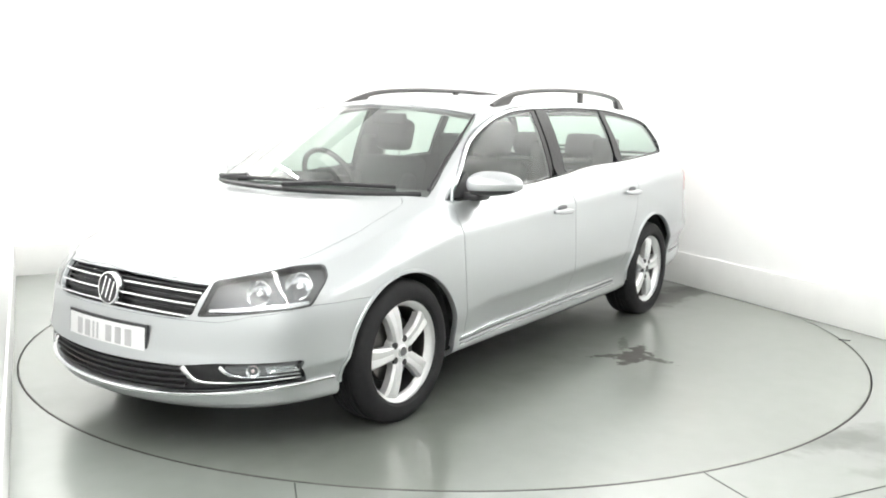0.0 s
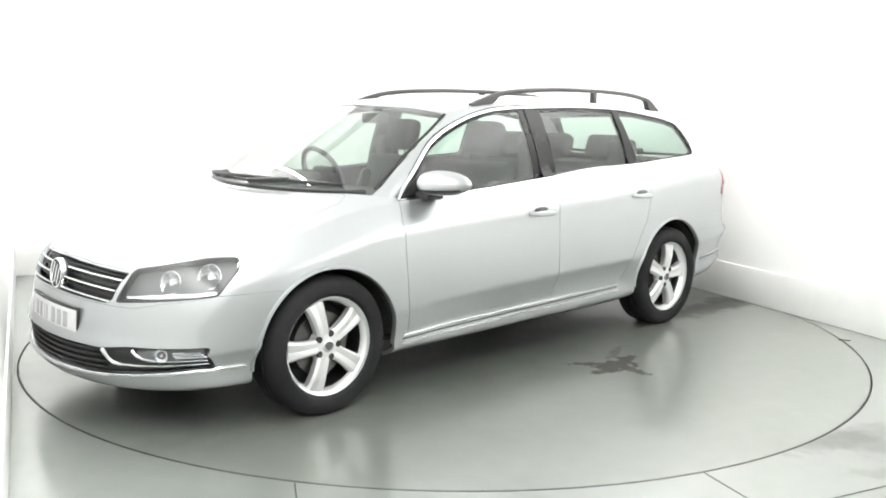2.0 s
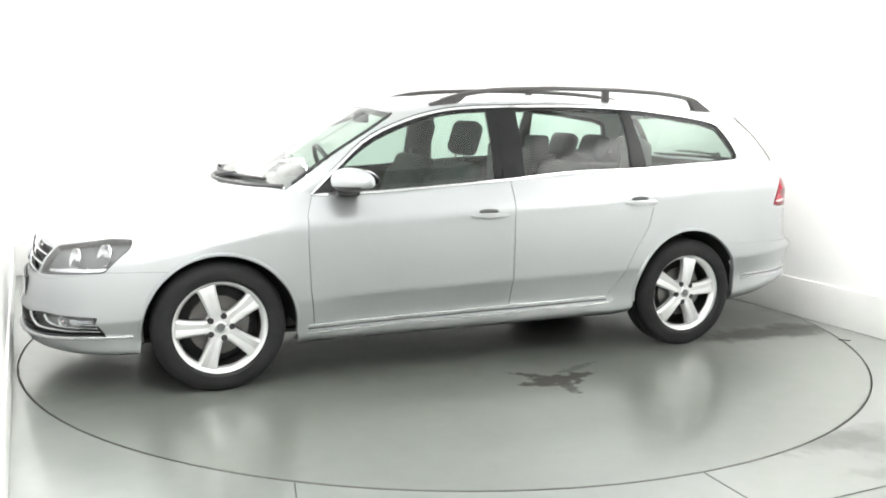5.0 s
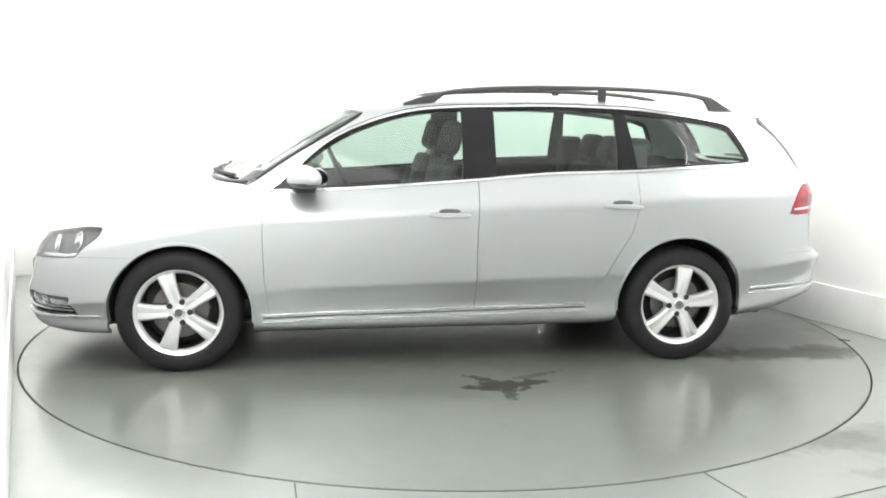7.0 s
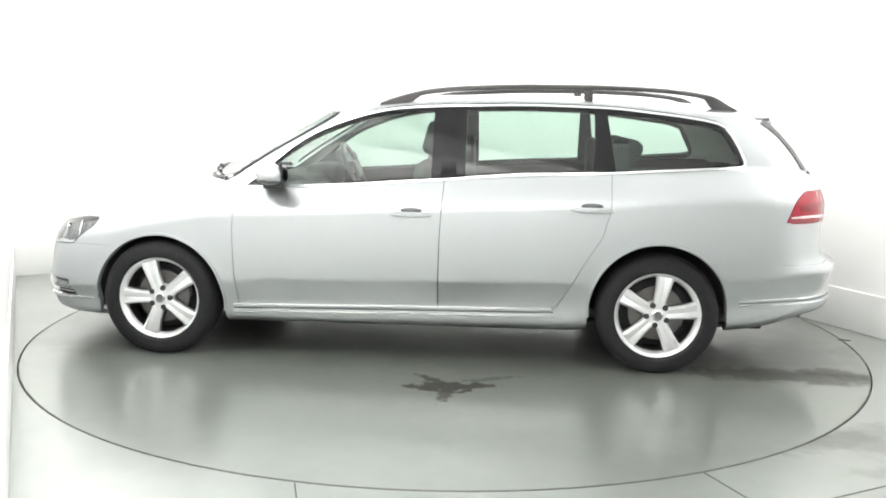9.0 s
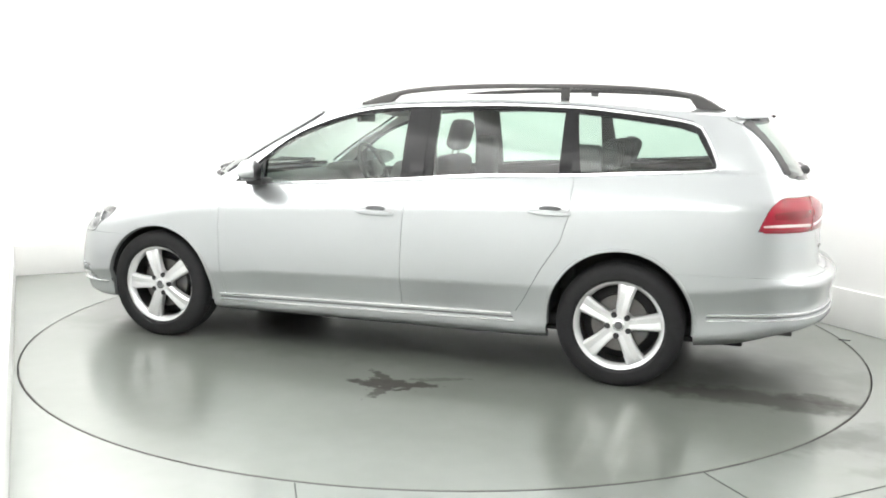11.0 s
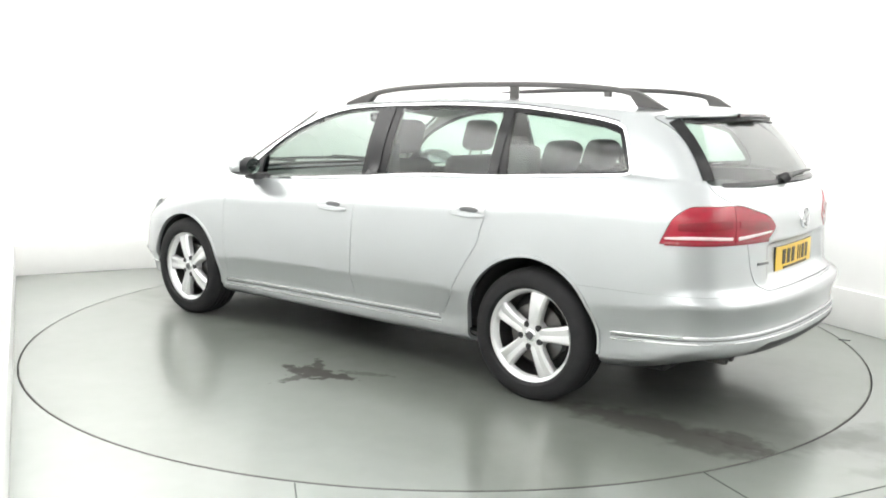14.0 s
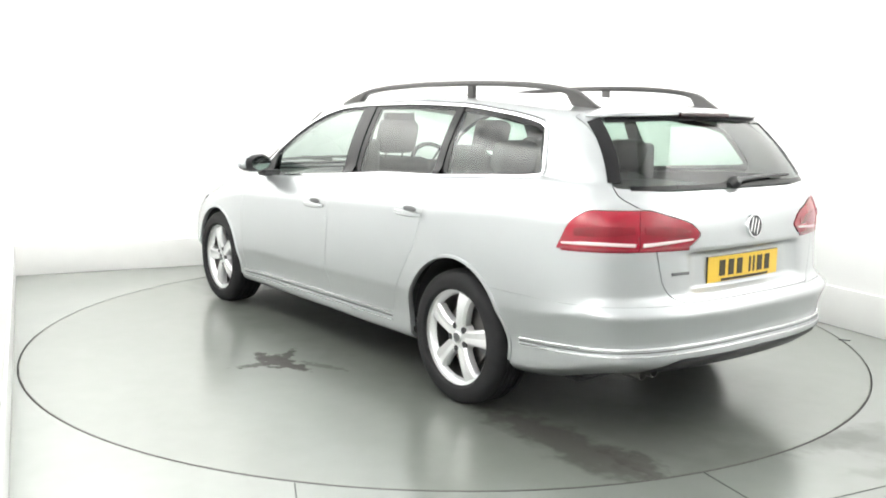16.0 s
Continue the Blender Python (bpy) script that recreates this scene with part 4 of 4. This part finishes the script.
# ---- lamps, grille and plates ----
def nose_at(p, z):
    """The surface seen from the car's front corner."""
    A, B = VIEW["nose"]
    d = Vector((R2, R2, 0))
    return surf(A * p + B * z + d * 4, -d)


def tail_at(p, z):
    A, B = VIEW["tail"]
    d = Vector((-R2, R2, 0))
    return surf(A * p + B * z + d * 4, -d)


def round_at(cx, ang, z):
    """The surface met from outside towards an upright axis in the car."""
    d = Vector((math.cos(ang), math.sin(ang), 0))
    return surf(Vector((cx, 0, z)) + d * 4, -d)


def facing(p, n):
    """A pose at p whose Z axis points along n."""
    return Matrix.Translation(p) @ n.to_track_quat("Z", "Y").to_matrix().to_4x4()


for mir, sg in SIDES:
    lamp = new("headlight")
    lamp.parent = car
    lamp["label"] = "clear-lens headlight with two chrome reflectors"
    skin("housing", extract(HLAMP, 0.0, -0.034, mir), LAMPHOUSE, lamp, "dark grey lamp housing")
    skin("lens", extract(HLAMP, 0.003, 0.001, mir), LENS, lamp, "clear plastic lens")
    bm = bmesh.new()
    edge_pts = rounded([(-1.185, 0.558), (-0.747, 0.599), (-0.679, 0.70), (-0.692, 0.739), (-0.80, 0.739), (-1.118, 0.686)], [0.015, 0.02, 0.02, 0.02, 0.04, 0.02])
    hits = [nose_at(q.x, q.y) for q in dense(edge_pts, 0.03)]
    sweep([flip(h[0] - h[1] * 0.008, sg) for h in hits], [flip(h[1], sg) for h in hits], 0.0095, 0.009, bm, closed=True, sink=0.02)
    part("lamp_edge", bm, BLACK, lamp, "black lamp surround")
    for p, z, r in ((-0.955, 0.648, 0.046), (-0.80, 0.672, 0.05)):
        hit, n = nose_at(p, z)
        n = (n * 0.5 + Vector((0.85, 0.3, 0.0))).normalized()
        m = facing(flip(hit - n * 0.038, sg), flip(n, sg))
        part("reflector", lathe([(0.0, -0.012), (r * 0.4, -0.008), (r * 0.75, 0.004), (r, 0.022), (r * 1.08, 0.024), (r * 1.12, 0.02)], 32, "Z", None, m), CHROME, lamp, "bright reflector bowl")
        part("bulb_cap", lathe([(0.0, 0.02), (r * 0.22, 0.018), (r * 0.3, 0.006), (r * 0.3, -0.006)], 20, "Z", None, m), CHROME, lamp)
    pts = [nose_at(p, z) for p, z in [(-1.15 + 0.4 * k / 12, 0.582 + 0.028 * k / 12) for k in range(13)]]
    part("indicator_strip", sweep([flip(h[0] - h[1] * 0.030, sg) for h in pts], [flip(h[1], sg) for h in pts], [0.017 + 0.008 * math.sin(k / 12 * 3.1) for k in range(13)], 0.010), CHROME, lamp, "silver indicator strip")
    tail = new("tail_light")
    tail.parent = car
    tail["label"] = "red wrap-round tail light with a white strip"
    skin("lens", extract(TLAMP, 0.0025, 0.003, mir), [RED, RED], tail, "glossy red lens", 0.02)
    pts = [tail_at(p, 0.847 + 0.004 * math.sin(k / 3)) for k, p in enumerate(np.linspace(-0.812, -1.105, 12))]
    part("reverse_strip", sweep([flip(h[0] + h[1] * 0.002, sg) for h in pts], [flip(h[1], sg) for h in pts], [0.008 + 0.006 * min(1, k / 3) for k in range(12)], 0.004), MILK, tail, "white reversing strip")
    pts = [tail_at(p, z) for p, z in zip(np.linspace(-1.135, -1.345, 9), np.linspace(0.844, 0.86, 9))]
    part("reverse_strip", sweep([flip(h[0] + h[1] * 0.002, sg) for h in pts], [flip(h[1], sg) for h in pts], [0.016 - 0.001 * k for k in range(9)], 0.004), MILK, tail, "white reversing strip")
    for p0, p1, z0, z1 in ((-0.86, -1.10, 0.895, 0.905), (-1.14, -1.33, 0.905, 0.885)):
        pts = [tail_at(p0 + (p1 - p0) * k / 10, z0 + (z1 - z0) * k / 10) for k in range(11)]
        part("lamp_band", sweep([flip(h[0] + h[1] * 0.003, sg) for h in pts], [flip(h[1], sg) for h in pts], [0.040 * (0.75 + 0.25 * math.sin(math.pi * k / 10)) for k in range(11)], 0.0025), WINE, tail, "darker red inner band")
    pts = [tail_at(-1.12, z) for z in np.linspace(0.818, 0.978, 10)]
    part("lamp_joint", sweep([flip(h[0] + h[1] * 0.0015, sg) for h in pts], [flip(h[1], sg) for h in pts], 0.005, 0.004), WINE, tail)
    pts = [tail_at(p, 0.824) for p in np.linspace(-0.812, -1.33, 14)]
    part("lamp_base", sweep([flip(h[0] + h[1] * 0.0015, sg) for h in pts], [flip(h[1], sg) for h in pts], 0.016, 0.003), WINE, tail, "dark red lower edge")

    # fog lamp group in the lower intake
    fog = new("fog_light")
    fog.parent = car
    fog["label"] = "fog light in a black surround with bright bracket"
    def on_nose(yz, depth):
        hs = [front_at(y, z) for y, z in yz]
        return [flip(h[0] - h[1] * depth, sg) for h in hs], [flip(h[1], sg) for h in hs]

    ys = np.linspace(0.60, 0.795, 12)
    pts, nor = on_nose([(y, 0.352 - 0.004 * (y - 0.6)) for y in ys], 0.024)
    part("fog_housing", sweep(pts, nor, [0.030 + 0.02 * min(1, k / 3) for k in range(12)], 0.006, sink=0.01), LAMPHOUSE, fog, "grey lamp housing")
    ys = np.linspace(0.725, 0.792, 7)
    for dz in (-0.0145, -0.005, 0.0045, 0.014):
        pts, nor = on_nose([(y, 0.352 + dz) for y in ys], 0.017)
        part("side_reflector", sweep(pts, nor, 0.008, 0.005), CHROME, fog, "ribbed bright side reflector")
    hit, n = front_at(0.69, 0.353)
    m = facing(flip(hit - n * 0.024, sg), flip(n, sg))
    part("fog_bowl", lathe([(0.0, -0.004), (0.012, 0.0), (0.022, 0.010), (0.027, 0.013), (0.029, 0.010)], 28, "Z", None, m), CHROME, fog, "bright round reflector")
    part("fog_bulb", lathe([(0.0, 0.014), (0.006, 0.012), (0.008, 0.0)], 16, "Z", None, m), MILK, fog)
    ys = np.linspace(0.61, 0.796, 12)
    pts, nor = on_nose([(y, 0.352 - 0.004 * (y - 0.6)) for y in ys], 0.004)
    part("fog_lens", sweep(pts, nor, [0.03 + 0.02 * min(1, k / 3) for k in range(12)], 0.002, round_=False), LENS, fog, "clear fog lamp glass")
    pts, nor = on_nose([(0.583, 0.372), (0.600, 0.352), (0.622, 0.334), (0.66, 0.327), (0.72, 0.327), (0.788, 0.327)], 0.012)
    part("lamp_bezel", sweep(pts, nor, [0.016, 0.016, 0.012, 0.006, 0.005, 0.005], 0.008), CHROME, fog, "bright lamp bezel")
    pts, nor = on_nose([(0.440, 0.362), (0.458, 0.343), (0.475, 0.322), (0.492, 0.308), (0.53, 0.303), (0.6, 0.304), (0.69, 0.308), (0.784, 0.313)], 0.008)
    part("bracket", sweep(pts, nor, [0.022, 0.022, 0.020, 0.016, 0.010, 0.009, 0.008, 0.007], 0.008), CHROME, fog, "bright L-shaped trim")

# upper grille with bright slats
grille = new("grille")
grille.parent = car
grille["label"] = "black front grille with three bright slats"
skin("mesh_backing", extract(GRILLE, -0.004, -0.045, "both"), BLACK, grille, "black grille backing")
for z, half_w in ((0.655, 0.462), (0.612, 0.455), (0.566, 0.44)):
    ys = np.linspace(-half_w, half_w, 41)
    pts, nor = on_ends(front_at, [(y, z - 0.012 * (abs(y) / 0.46) ** 2) for y in ys], -0.012)
    part("slat", sweep(pts, nor, 0.0125, 0.012, sink=0.012), CHROME, grille, "bright horizontal slat")
for z, half_w in ((0.678, 0.455), (0.634, 0.458), (0.59, 0.45)):
    ys = np.linspace(-half_w, half_w, 31)
    pts, nor = on_ends(front_at, [(y, z - 0.012 * (abs(y) / 0.46) ** 2) for y in ys], -0.03)
    part("black_slat", sweep(pts, nor, 0.010, 0.008, sink=0.01), BLACK, grille)


def badge(name, p, n, r):
    """A round badge: bright ring on a dark disc with plain slanting bars."""
    b = new(name)
    b.parent = car
    b["label"] = "round bright badge with a dark ground"
    m = facing(p, n)
    part("disc", lathe([(0.0, 0.006), (r * 0.8, 0.005), (r * 0.98, 0.0), (r, -0.02)], 40, "Z", None, m), BLACK, b, "dark badge ground")
    part("ring", lathe([(r * 0.86, 0.004), (r * 0.88, 0.010), (r * 0.97, 0.010), (r, 0.003), (r, -0.012)], 48, "Z", None, m), CHROME, b)
    for a, dx in ((-18, -0.42), (-18, 0.0), (-18, 0.42)):
        part("bar", box((-0.07 * r + dx * r, -0.62 * r, 0.004), (0.07 * r + dx * r, 0.62 * r, 0.010), 0.001, m @ pose(0, 0, 0, 0, 0, a)), CHROME, b)


p, n = front_at(0.0, 0.618)
badge("badge", p + Vector((0.006, 0, 0)), Vector((1, 0, 0.12)).normalized(), 0.069)
p, n = rear_at(0.0, 0.893)
badge("badge", p - Vector((0.004, 0, 0)), Vector((-1, 0, 0.1)).normalized(), 0.052)

# lower intake
skin("intake_backing", extract(INTAKE, -0.004, -0.032, "both"), BLACK, front_bumper, "black lower intake")
for z, hw in ((0.345, 0.42), (0.321, 0.43), (0.296, 0.45), (0.271, 0.44)):
    ys = np.linspace(-hw, hw, 31)
    pts, nor = on_ends(front_at, [(y, z + 0.01 * (abs(y) / 0.45) ** 2) for y in ys], -0.022)
    part("intake_slat", sweep(pts, nor, 0.008, 0.012, sink=0.01), BLACK, front_bumper)
pts, nor = on_ends(front_at, [(y, 0.238 + 0.055 * (abs(y) / 0.82) ** 2.2) for y in np.linspace(-0.82, 0.82, 61)], 0.0)
part("lip_strip", sweep(pts, nor, 0.016, 0.010, sink=0.006), CHROME, front_bumper, "bright lower lip strip")


def number_plate(name, at, z, face, ink, label, rim, caption):
    """A flexible plate that follows the panel behind it, with plain bars in place of its writing."""
    plate = new(name)
    plate.parent = car
    plate["label"] = label

    def strip(y0, y1, dz, high, off, th):
        pts, nor = on_ends(at, [(y, z + dz) for y in np.linspace(y0, y1, max(3, int(abs(y1 - y0) / 0.03)))], off)
        flat = Vector((1 if at is front_at else -1, 0, 0))
        return sweep(pts, [(n * 0.4 + flat).normalized() for n in nor], high, th, round_=False, sink=0.006)

    part("plate_frame", strip(-0.255 - rim, 0.255 + rim, 0, 0.11 + 2 * rim, 0.002, 0.004), BLACK, plate, "black plate surround")
    part("plate_face", strip(-0.255, 0.255, 0, 0.11, 0.004, 0.005), face, plate)
    for k, cx in enumerate((-0.165, -0.105, -0.06, -0.03, 0.045, 0.105, 0.165)):
        w = 0.006 if k in (2, 3) else 0.019
        part("plate_mark", strip(cx - w, cx + w, 0.004, 0.068, 0.007, 0.004), ink, plate, "plain unreadable plate mark")
    if caption:
        part("plate_caption", strip(-0.17, 0.17, -0.047, 0.010, 0.007, 0.004), ink, plate)
    return plate


number_plate("number_plate", front_at, 0.437, PLATE_W, INK_G, "white front plate with plain grey marks", 0.011, False)
number_plate("number_plate", rear_at, 0.715, PLATE_Y, INK_B, "yellow rear plate with plain dark marks", 0.001, True)
p, n = rear_at(0.45, 0.722)
part("script_bar", box((-0.045, -0.006, -0.002), (0.045, 0.006, 0.004), 0.001, facing(p, n)), LAMPHOUSE, tailgate, "small grey lettering bar")

# ---- tail details ----
skin("valance", extract(VALANCE, 0.0, 0.002, "both"), BLACK, rear_bumper, "black lower bumper insert")
for z, w, mt in ((0.432, 0.012, CHROME), (0.405, 0.010, CHROME), (0.419, 0.008, LAMPHOUSE)):
    hits = [round_at(-1.5, math.pi - 0.0 + a, z + 0.012 - 0.045 * (abs(a) / 1.31) ** 1.8) for a in np.linspace(0, -1.26, 44)]
    pts = [flip(h[0], -1) for h in hits[::-1]] + [h[0] for h in hits[1:]]
    nor = [flip(h[1], -1) for h in hits[::-1]] + [h[1] for h in hits[1:]]
    part("bumper_strip", sweep(pts, nor, w, 0.005 if mt is CHROME else 0.002, sink=0.006), mt, rear_bumper, "bright rear bumper strip" if mt is CHROME else "")
for y in (0.455, 0.53):
    part("exhaust_tip", lathe([(0.014, -0.15), (0.021, -0.15), (0.023, 0.0), (0.022, 0.015), (0.018, 0.015), (0.017, -0.1)], 24, "X", None, Matrix.Translation((-2.17, y, 0.28)) @ Matrix.Diagonal((-1, 1, 1, 1))), STEEL, car, "steel exhaust tip")
ys = np.linspace(-0.58, 0.58, 41)
pts, nor = on_ends(rear_at, [(y, 1.374 - 0.018 * (abs(y) / 0.58) ** 2) for y in ys], -0.004)
pts = [q - Vector((0.026 * (1 - (abs(q.y) / 0.58) ** 4), 0, 0)) for q in pts]
spoiler = part("roof_spoiler", sweep(pts, [Vector((-1, 0, 0.05))] * 41, [0.032 - 0.014 * (abs(y) / 0.58) ** 3 for y in ys], 0.022, sink=0.02), PAINT, tailgate, smooth=50)
pts, nor = on_ends(rear_at, [(y, 1.364 - 0.018 * (abs(y) / 0.58) ** 2) for y in np.linspace(-0.15, 0.19, 11)], 0.0)
part("brake_light", sweep([q - Vector((0.046, 0, 0)) for q in pts], [Vector((-1, 0, 0))] * 11, 0.018, 0.006, sink=0.01), DEEPRED, tailgate, "dark red high brake light")
pts, nor = on_ends(rear_at, [(y, 1.347 - 0.016 * (abs(y) / 0.58) ** 2) for y in np.linspace(-0.55, 0.55, 31)], 0.001)
part("glass_band", sweep(pts, nor, 0.03, 0.002, round_=False), GLOSS, tailgate, "black band at the top of the rear glass")
for sg in (1, -1):
    pts = [flip(rear_at(y, z)[0], sg) for y, z in zip(np.linspace(0.668, 0.580, 12), np.linspace(1.085, 1.335, 12))]
    nor = [flip(rear_at(y, z)[1], sg) for y, z in zip(np.linspace(0.668, 0.580, 12), np.linspace(1.085, 1.335, 12))]
    part("glass_band", sweep(pts, nor, 0.058, 0.003, round_=False), GLOSS, tailgate)
pts, nor = on_ends(rear_at, [(y, 1.063) for y in np.linspace(-0.62, 0.62, 31)], 0.001)
part("glass_band", sweep(pts, nor, 0.022, 0.002, round_=False), GLOSS, tailgate)
wiper = new("rear_wiper")
wiper.parent = car
p, n = rear_at(0.02, 1.07)
part("pivot_cover", lathe([(0.0, 0.035), (0.016, 0.034), (0.026, 0.02), (0.028, -0.005)], 24, "Z", None, facing(p, n)), BLACK, wiper)
pts, nor = on_ends(rear_at, [(y, 1.074 + 0.012 * math.sin((0.02 - y) * 5)) for y in np.linspace(0.02, -0.42, 16)], 0.014)
part("wiper_arm", sweep(pts, nor, [0.024 - 0.001 * k for k in range(16)], 0.012), BLACK, wiper)

# ---- wipers and cowl ----
pts, nor = on_ends(front_at, [(y, 0.9745 + 0.004 * abs(y)) for y in np.linspace(-0.70, 0.70, 41)], 0.0)
part("cowl_panel", sweep(pts, nor, 0.022, 0.004, sink=0.01), BLACK, car, "black plastic cowl under the windscreen")
for y0, y1, z0, z1 in ((-0.62, 0.02, 0.985, 1.0), (0.0, 0.60, 1.0, 0.992)):
    w = new("windscreen_wiper")
    w.parent = car
    pts, nor = on_ends(front_at, [(y, z0 + (z1 - z0) * k / 20 + 0.004) for k, y in enumerate(np.linspace(y0, y1, 21))], 0.010)
    part("wiper_blade", sweep(pts, nor, 0.014, 0.010, sink=0.006), BLACK, w)
    pts, nor = on_ends(front_at, [(y, 0.982 + 0.022 * k / 8) for k, y in enumerate(np.linspace(y0 + 0.02, (y0 + y1) / 2, 9))], 0.014)
    part("wiper_arm", sweep(pts, nor, 0.018, 0.012, sink=0.01), BLACK, w)
for sg in (1, -1):
    pts = [flip(front_at(y, z)[0], sg) for y, z in zip(np.linspace(0.712, 0.582, 14), np.linspace(0.99, 1.345, 14))]
    nor = [flip(front_at(y, z)[1], sg) for y, z in zip(np.linspace(0.712, 0.582, 14), np.linspace(0.99, 1.345, 14))]
    part("screen_seal", sweep(pts, nor, 0.014, 0.005, sink=0.004), BLACK, car, "black windscreen seal")

# ---- cabin ----
bm = bmesh.new()
ids = {}
for f in half.faces:
    if f[zone] == 3 and f[panel] == SHELL and f.calc_center_median().x > -1.9:
        bm.faces.new([ids.setdefault(v, None) or ids.update({v: bm.verts.new(v.co - Vector((0, 0, 0.035)))}) or ids[v] for v in f.verts])
r = bmesh.ops.duplicate(bm, geom=list(bm.verts) + list(bm.edges) + list(bm.faces))["geom"]
for v in r:
    if isinstance(v, bmesh.types.BMVert):
        v.co.y *= -1
part("headliner", bm, LINER, car, "pale cloth headliner")
part("dashboard", box((0.62, -0.70, 0.62), (1.02, 0.70, 0.955), 0.07), TRIM, car, "dark grey moulded dashboard")
part("instrument_hood", box((0.60, -0.56, 0.86), (0.80, -0.20, 1.005), 0.05), TRIM, car)
part("cabin_floor", box((-2.0, -0.66, 0.24), (1.0, 0.66, 0.30), 0.02), TRIM, car)
part("luggage_cover", box((-2.08, -0.64, 0.985), (-1.22, 0.64, 1.0), 0.006), TRIM, car, "dark roller luggage cover")
wheel_m = Matrix.Translation((0.50, -0.37, 0.965)) @ pose(0, 0, 0, 0, -65, 0)
steer = new("steering_wheel")
steer.parent = car
bm = bmesh.new()
tor = []
for k in range(40):
    a = 2 * math.pi * k / 40
    tor.append([bm.verts.new(wheel_m @ Vector(((0.18 + 0.016 * math.cos(b)) * math.cos(a), (0.18 + 0.016 * math.cos(b)) * math.sin(a), 0.016 * math.sin(b)))) for b in np.linspace(0, 2 * math.pi, 9)[:-1]])
for k in range(40):
    a, b = tor[k], tor[(k + 1) % 40]
    for j in range(8):
        bm.faces.new((a[j], b[j], b[(j + 1) % 8], a[(j + 1) % 8]))
bmesh.ops.recalc_face_normals(bm, faces=bm.faces)
part("rim", bm, BLACK, steer)
bm = box((-0.06, -0.075, -0.02), (0.06, 0.075, 0.03), 0.02, wheel_m)
add_box(bm, (-0.02, -0.17, -0.008), (0.02, 0.17, 0.012), 0.006, wheel_m)
add_box(bm, (-0.17, -0.02, -0.008), (0.0, 0.02, 0.012), 0.006, wheel_m)
part("boss", bm, BLACK, steer)


def seat(x, y, wide, back_top, head_z, lean, heads=1):
    """A car seat: cushion, leaning back with side bolsters, headrests on posts."""
    s = new("front_seat" if heads == 1 else "rear_bench")
    s.parent = car
    s["label"] = "dark grey cloth car seat"
    part("cushion", box((x - 0.45, y - wide / 2, 0.42), (x + 0.05, y + wide / 2, 0.60), 0.05), CLOTH, s)
    m = Matrix.Translation((x - 0.38, y, 0.56)) @ pose(0, 0, 0, 0, -lean, 0)
    h = back_top - 0.56
    bm = box((-0.07, -wide / 2, 0), (0.05, wide / 2, h), 0.05, m)
    for sgn in (-1, 1):
        add_box(bm, (-0.05, sgn * (wide / 2 - 0.05) - 0.045, 0.05), (0.09, sgn * (wide / 2 - 0.05) + 0.045, h - 0.12), 0.04, m)
    part("backrest", bm, CLOTH, s)
    for k in range(heads):
        hy = (k - (heads - 1) / 2) * wide / heads
        hm = m @ pose(0.0, hy, h)
        part("headrest", box((-0.055, -0.13, 0.035), (0.055, 0.13, head_z), 0.045, hm), CLOTH, s)
        for py in (-0.06, 0.06):
            part("headrest_post", lathe([(0.006, -0.02), (0.006, 0.06)], 8, "Z", None, hm @ pose(0, py, 0)), STEEL, s)
    return s


seat(0.445, 0.37, 0.52, 1.10, 0.235, 16)
seat(0.445, -0.37, 0.52, 1.10, 0.235, 16)
seat(-0.63, 0.0, 1.24, 1.06, 0.2, 20, 3)
part("rear_view_mirror", box((0.38, -0.12, 1.285), (0.41, 0.12, 1.345), 0.012), BLACK, car)
for sg in (1, -1):
    part("inner_pillar", box((-0.30, min(sg * 0.60, sg * 0.70), 0.3), (-0.15, max(sg * 0.60, sg * 0.70), 1.20), 0.03), TRIM, car)
    part("inner_pillar", box((-1.20, min(sg * 0.56, sg * 0.70), 0.9), (-1.05, max(sg * 0.56, sg * 0.70), 1.20), 0.03), TRIM, car)
half.free()


def promote(e, first):
    """Lets a group's chief mesh stand for the whole part, with the other pieces under it."""
    kids = list(e.children)
    main = next((k for k in kids if k.name.split(".")[0] == first), kids[0])
    rest = [k for k in kids if k is not main] + list(main.children)
    m, name, text, up = e.matrix_basis.copy(), e.name.split(".")[0], e["label"] if "label" in e else "", e.parent
    bpy.data.objects.remove(e)
    for k in rest:
        k.parent = main
    main.parent, main.matrix_basis, main.name = up, m, name
    if text:
        main["label"] = text


CHIEF = {"wheel": "rim", "front_seat": "backrest", "rear_bench": "backrest", "number_plate": "plate_face", "headlight": "lens", "roof_rail": "rail_bar"}
for e in [o for o in car.children if o.type == "EMPTY"]:
    promote(e, CHIEF[e.name.split(".")[0]] if e.name.split(".")[0] in CHIEF else "")


def motions():
    walk(turntable, [(t, pose(0, 0, 0, 0, 0, a)) for t, a in TURN])
    walk(car, [(t, pose(0, 0, 0, 0, 0, a) @ pose(0.160, -0.017, 0)) for t, a in TURN])


motions()
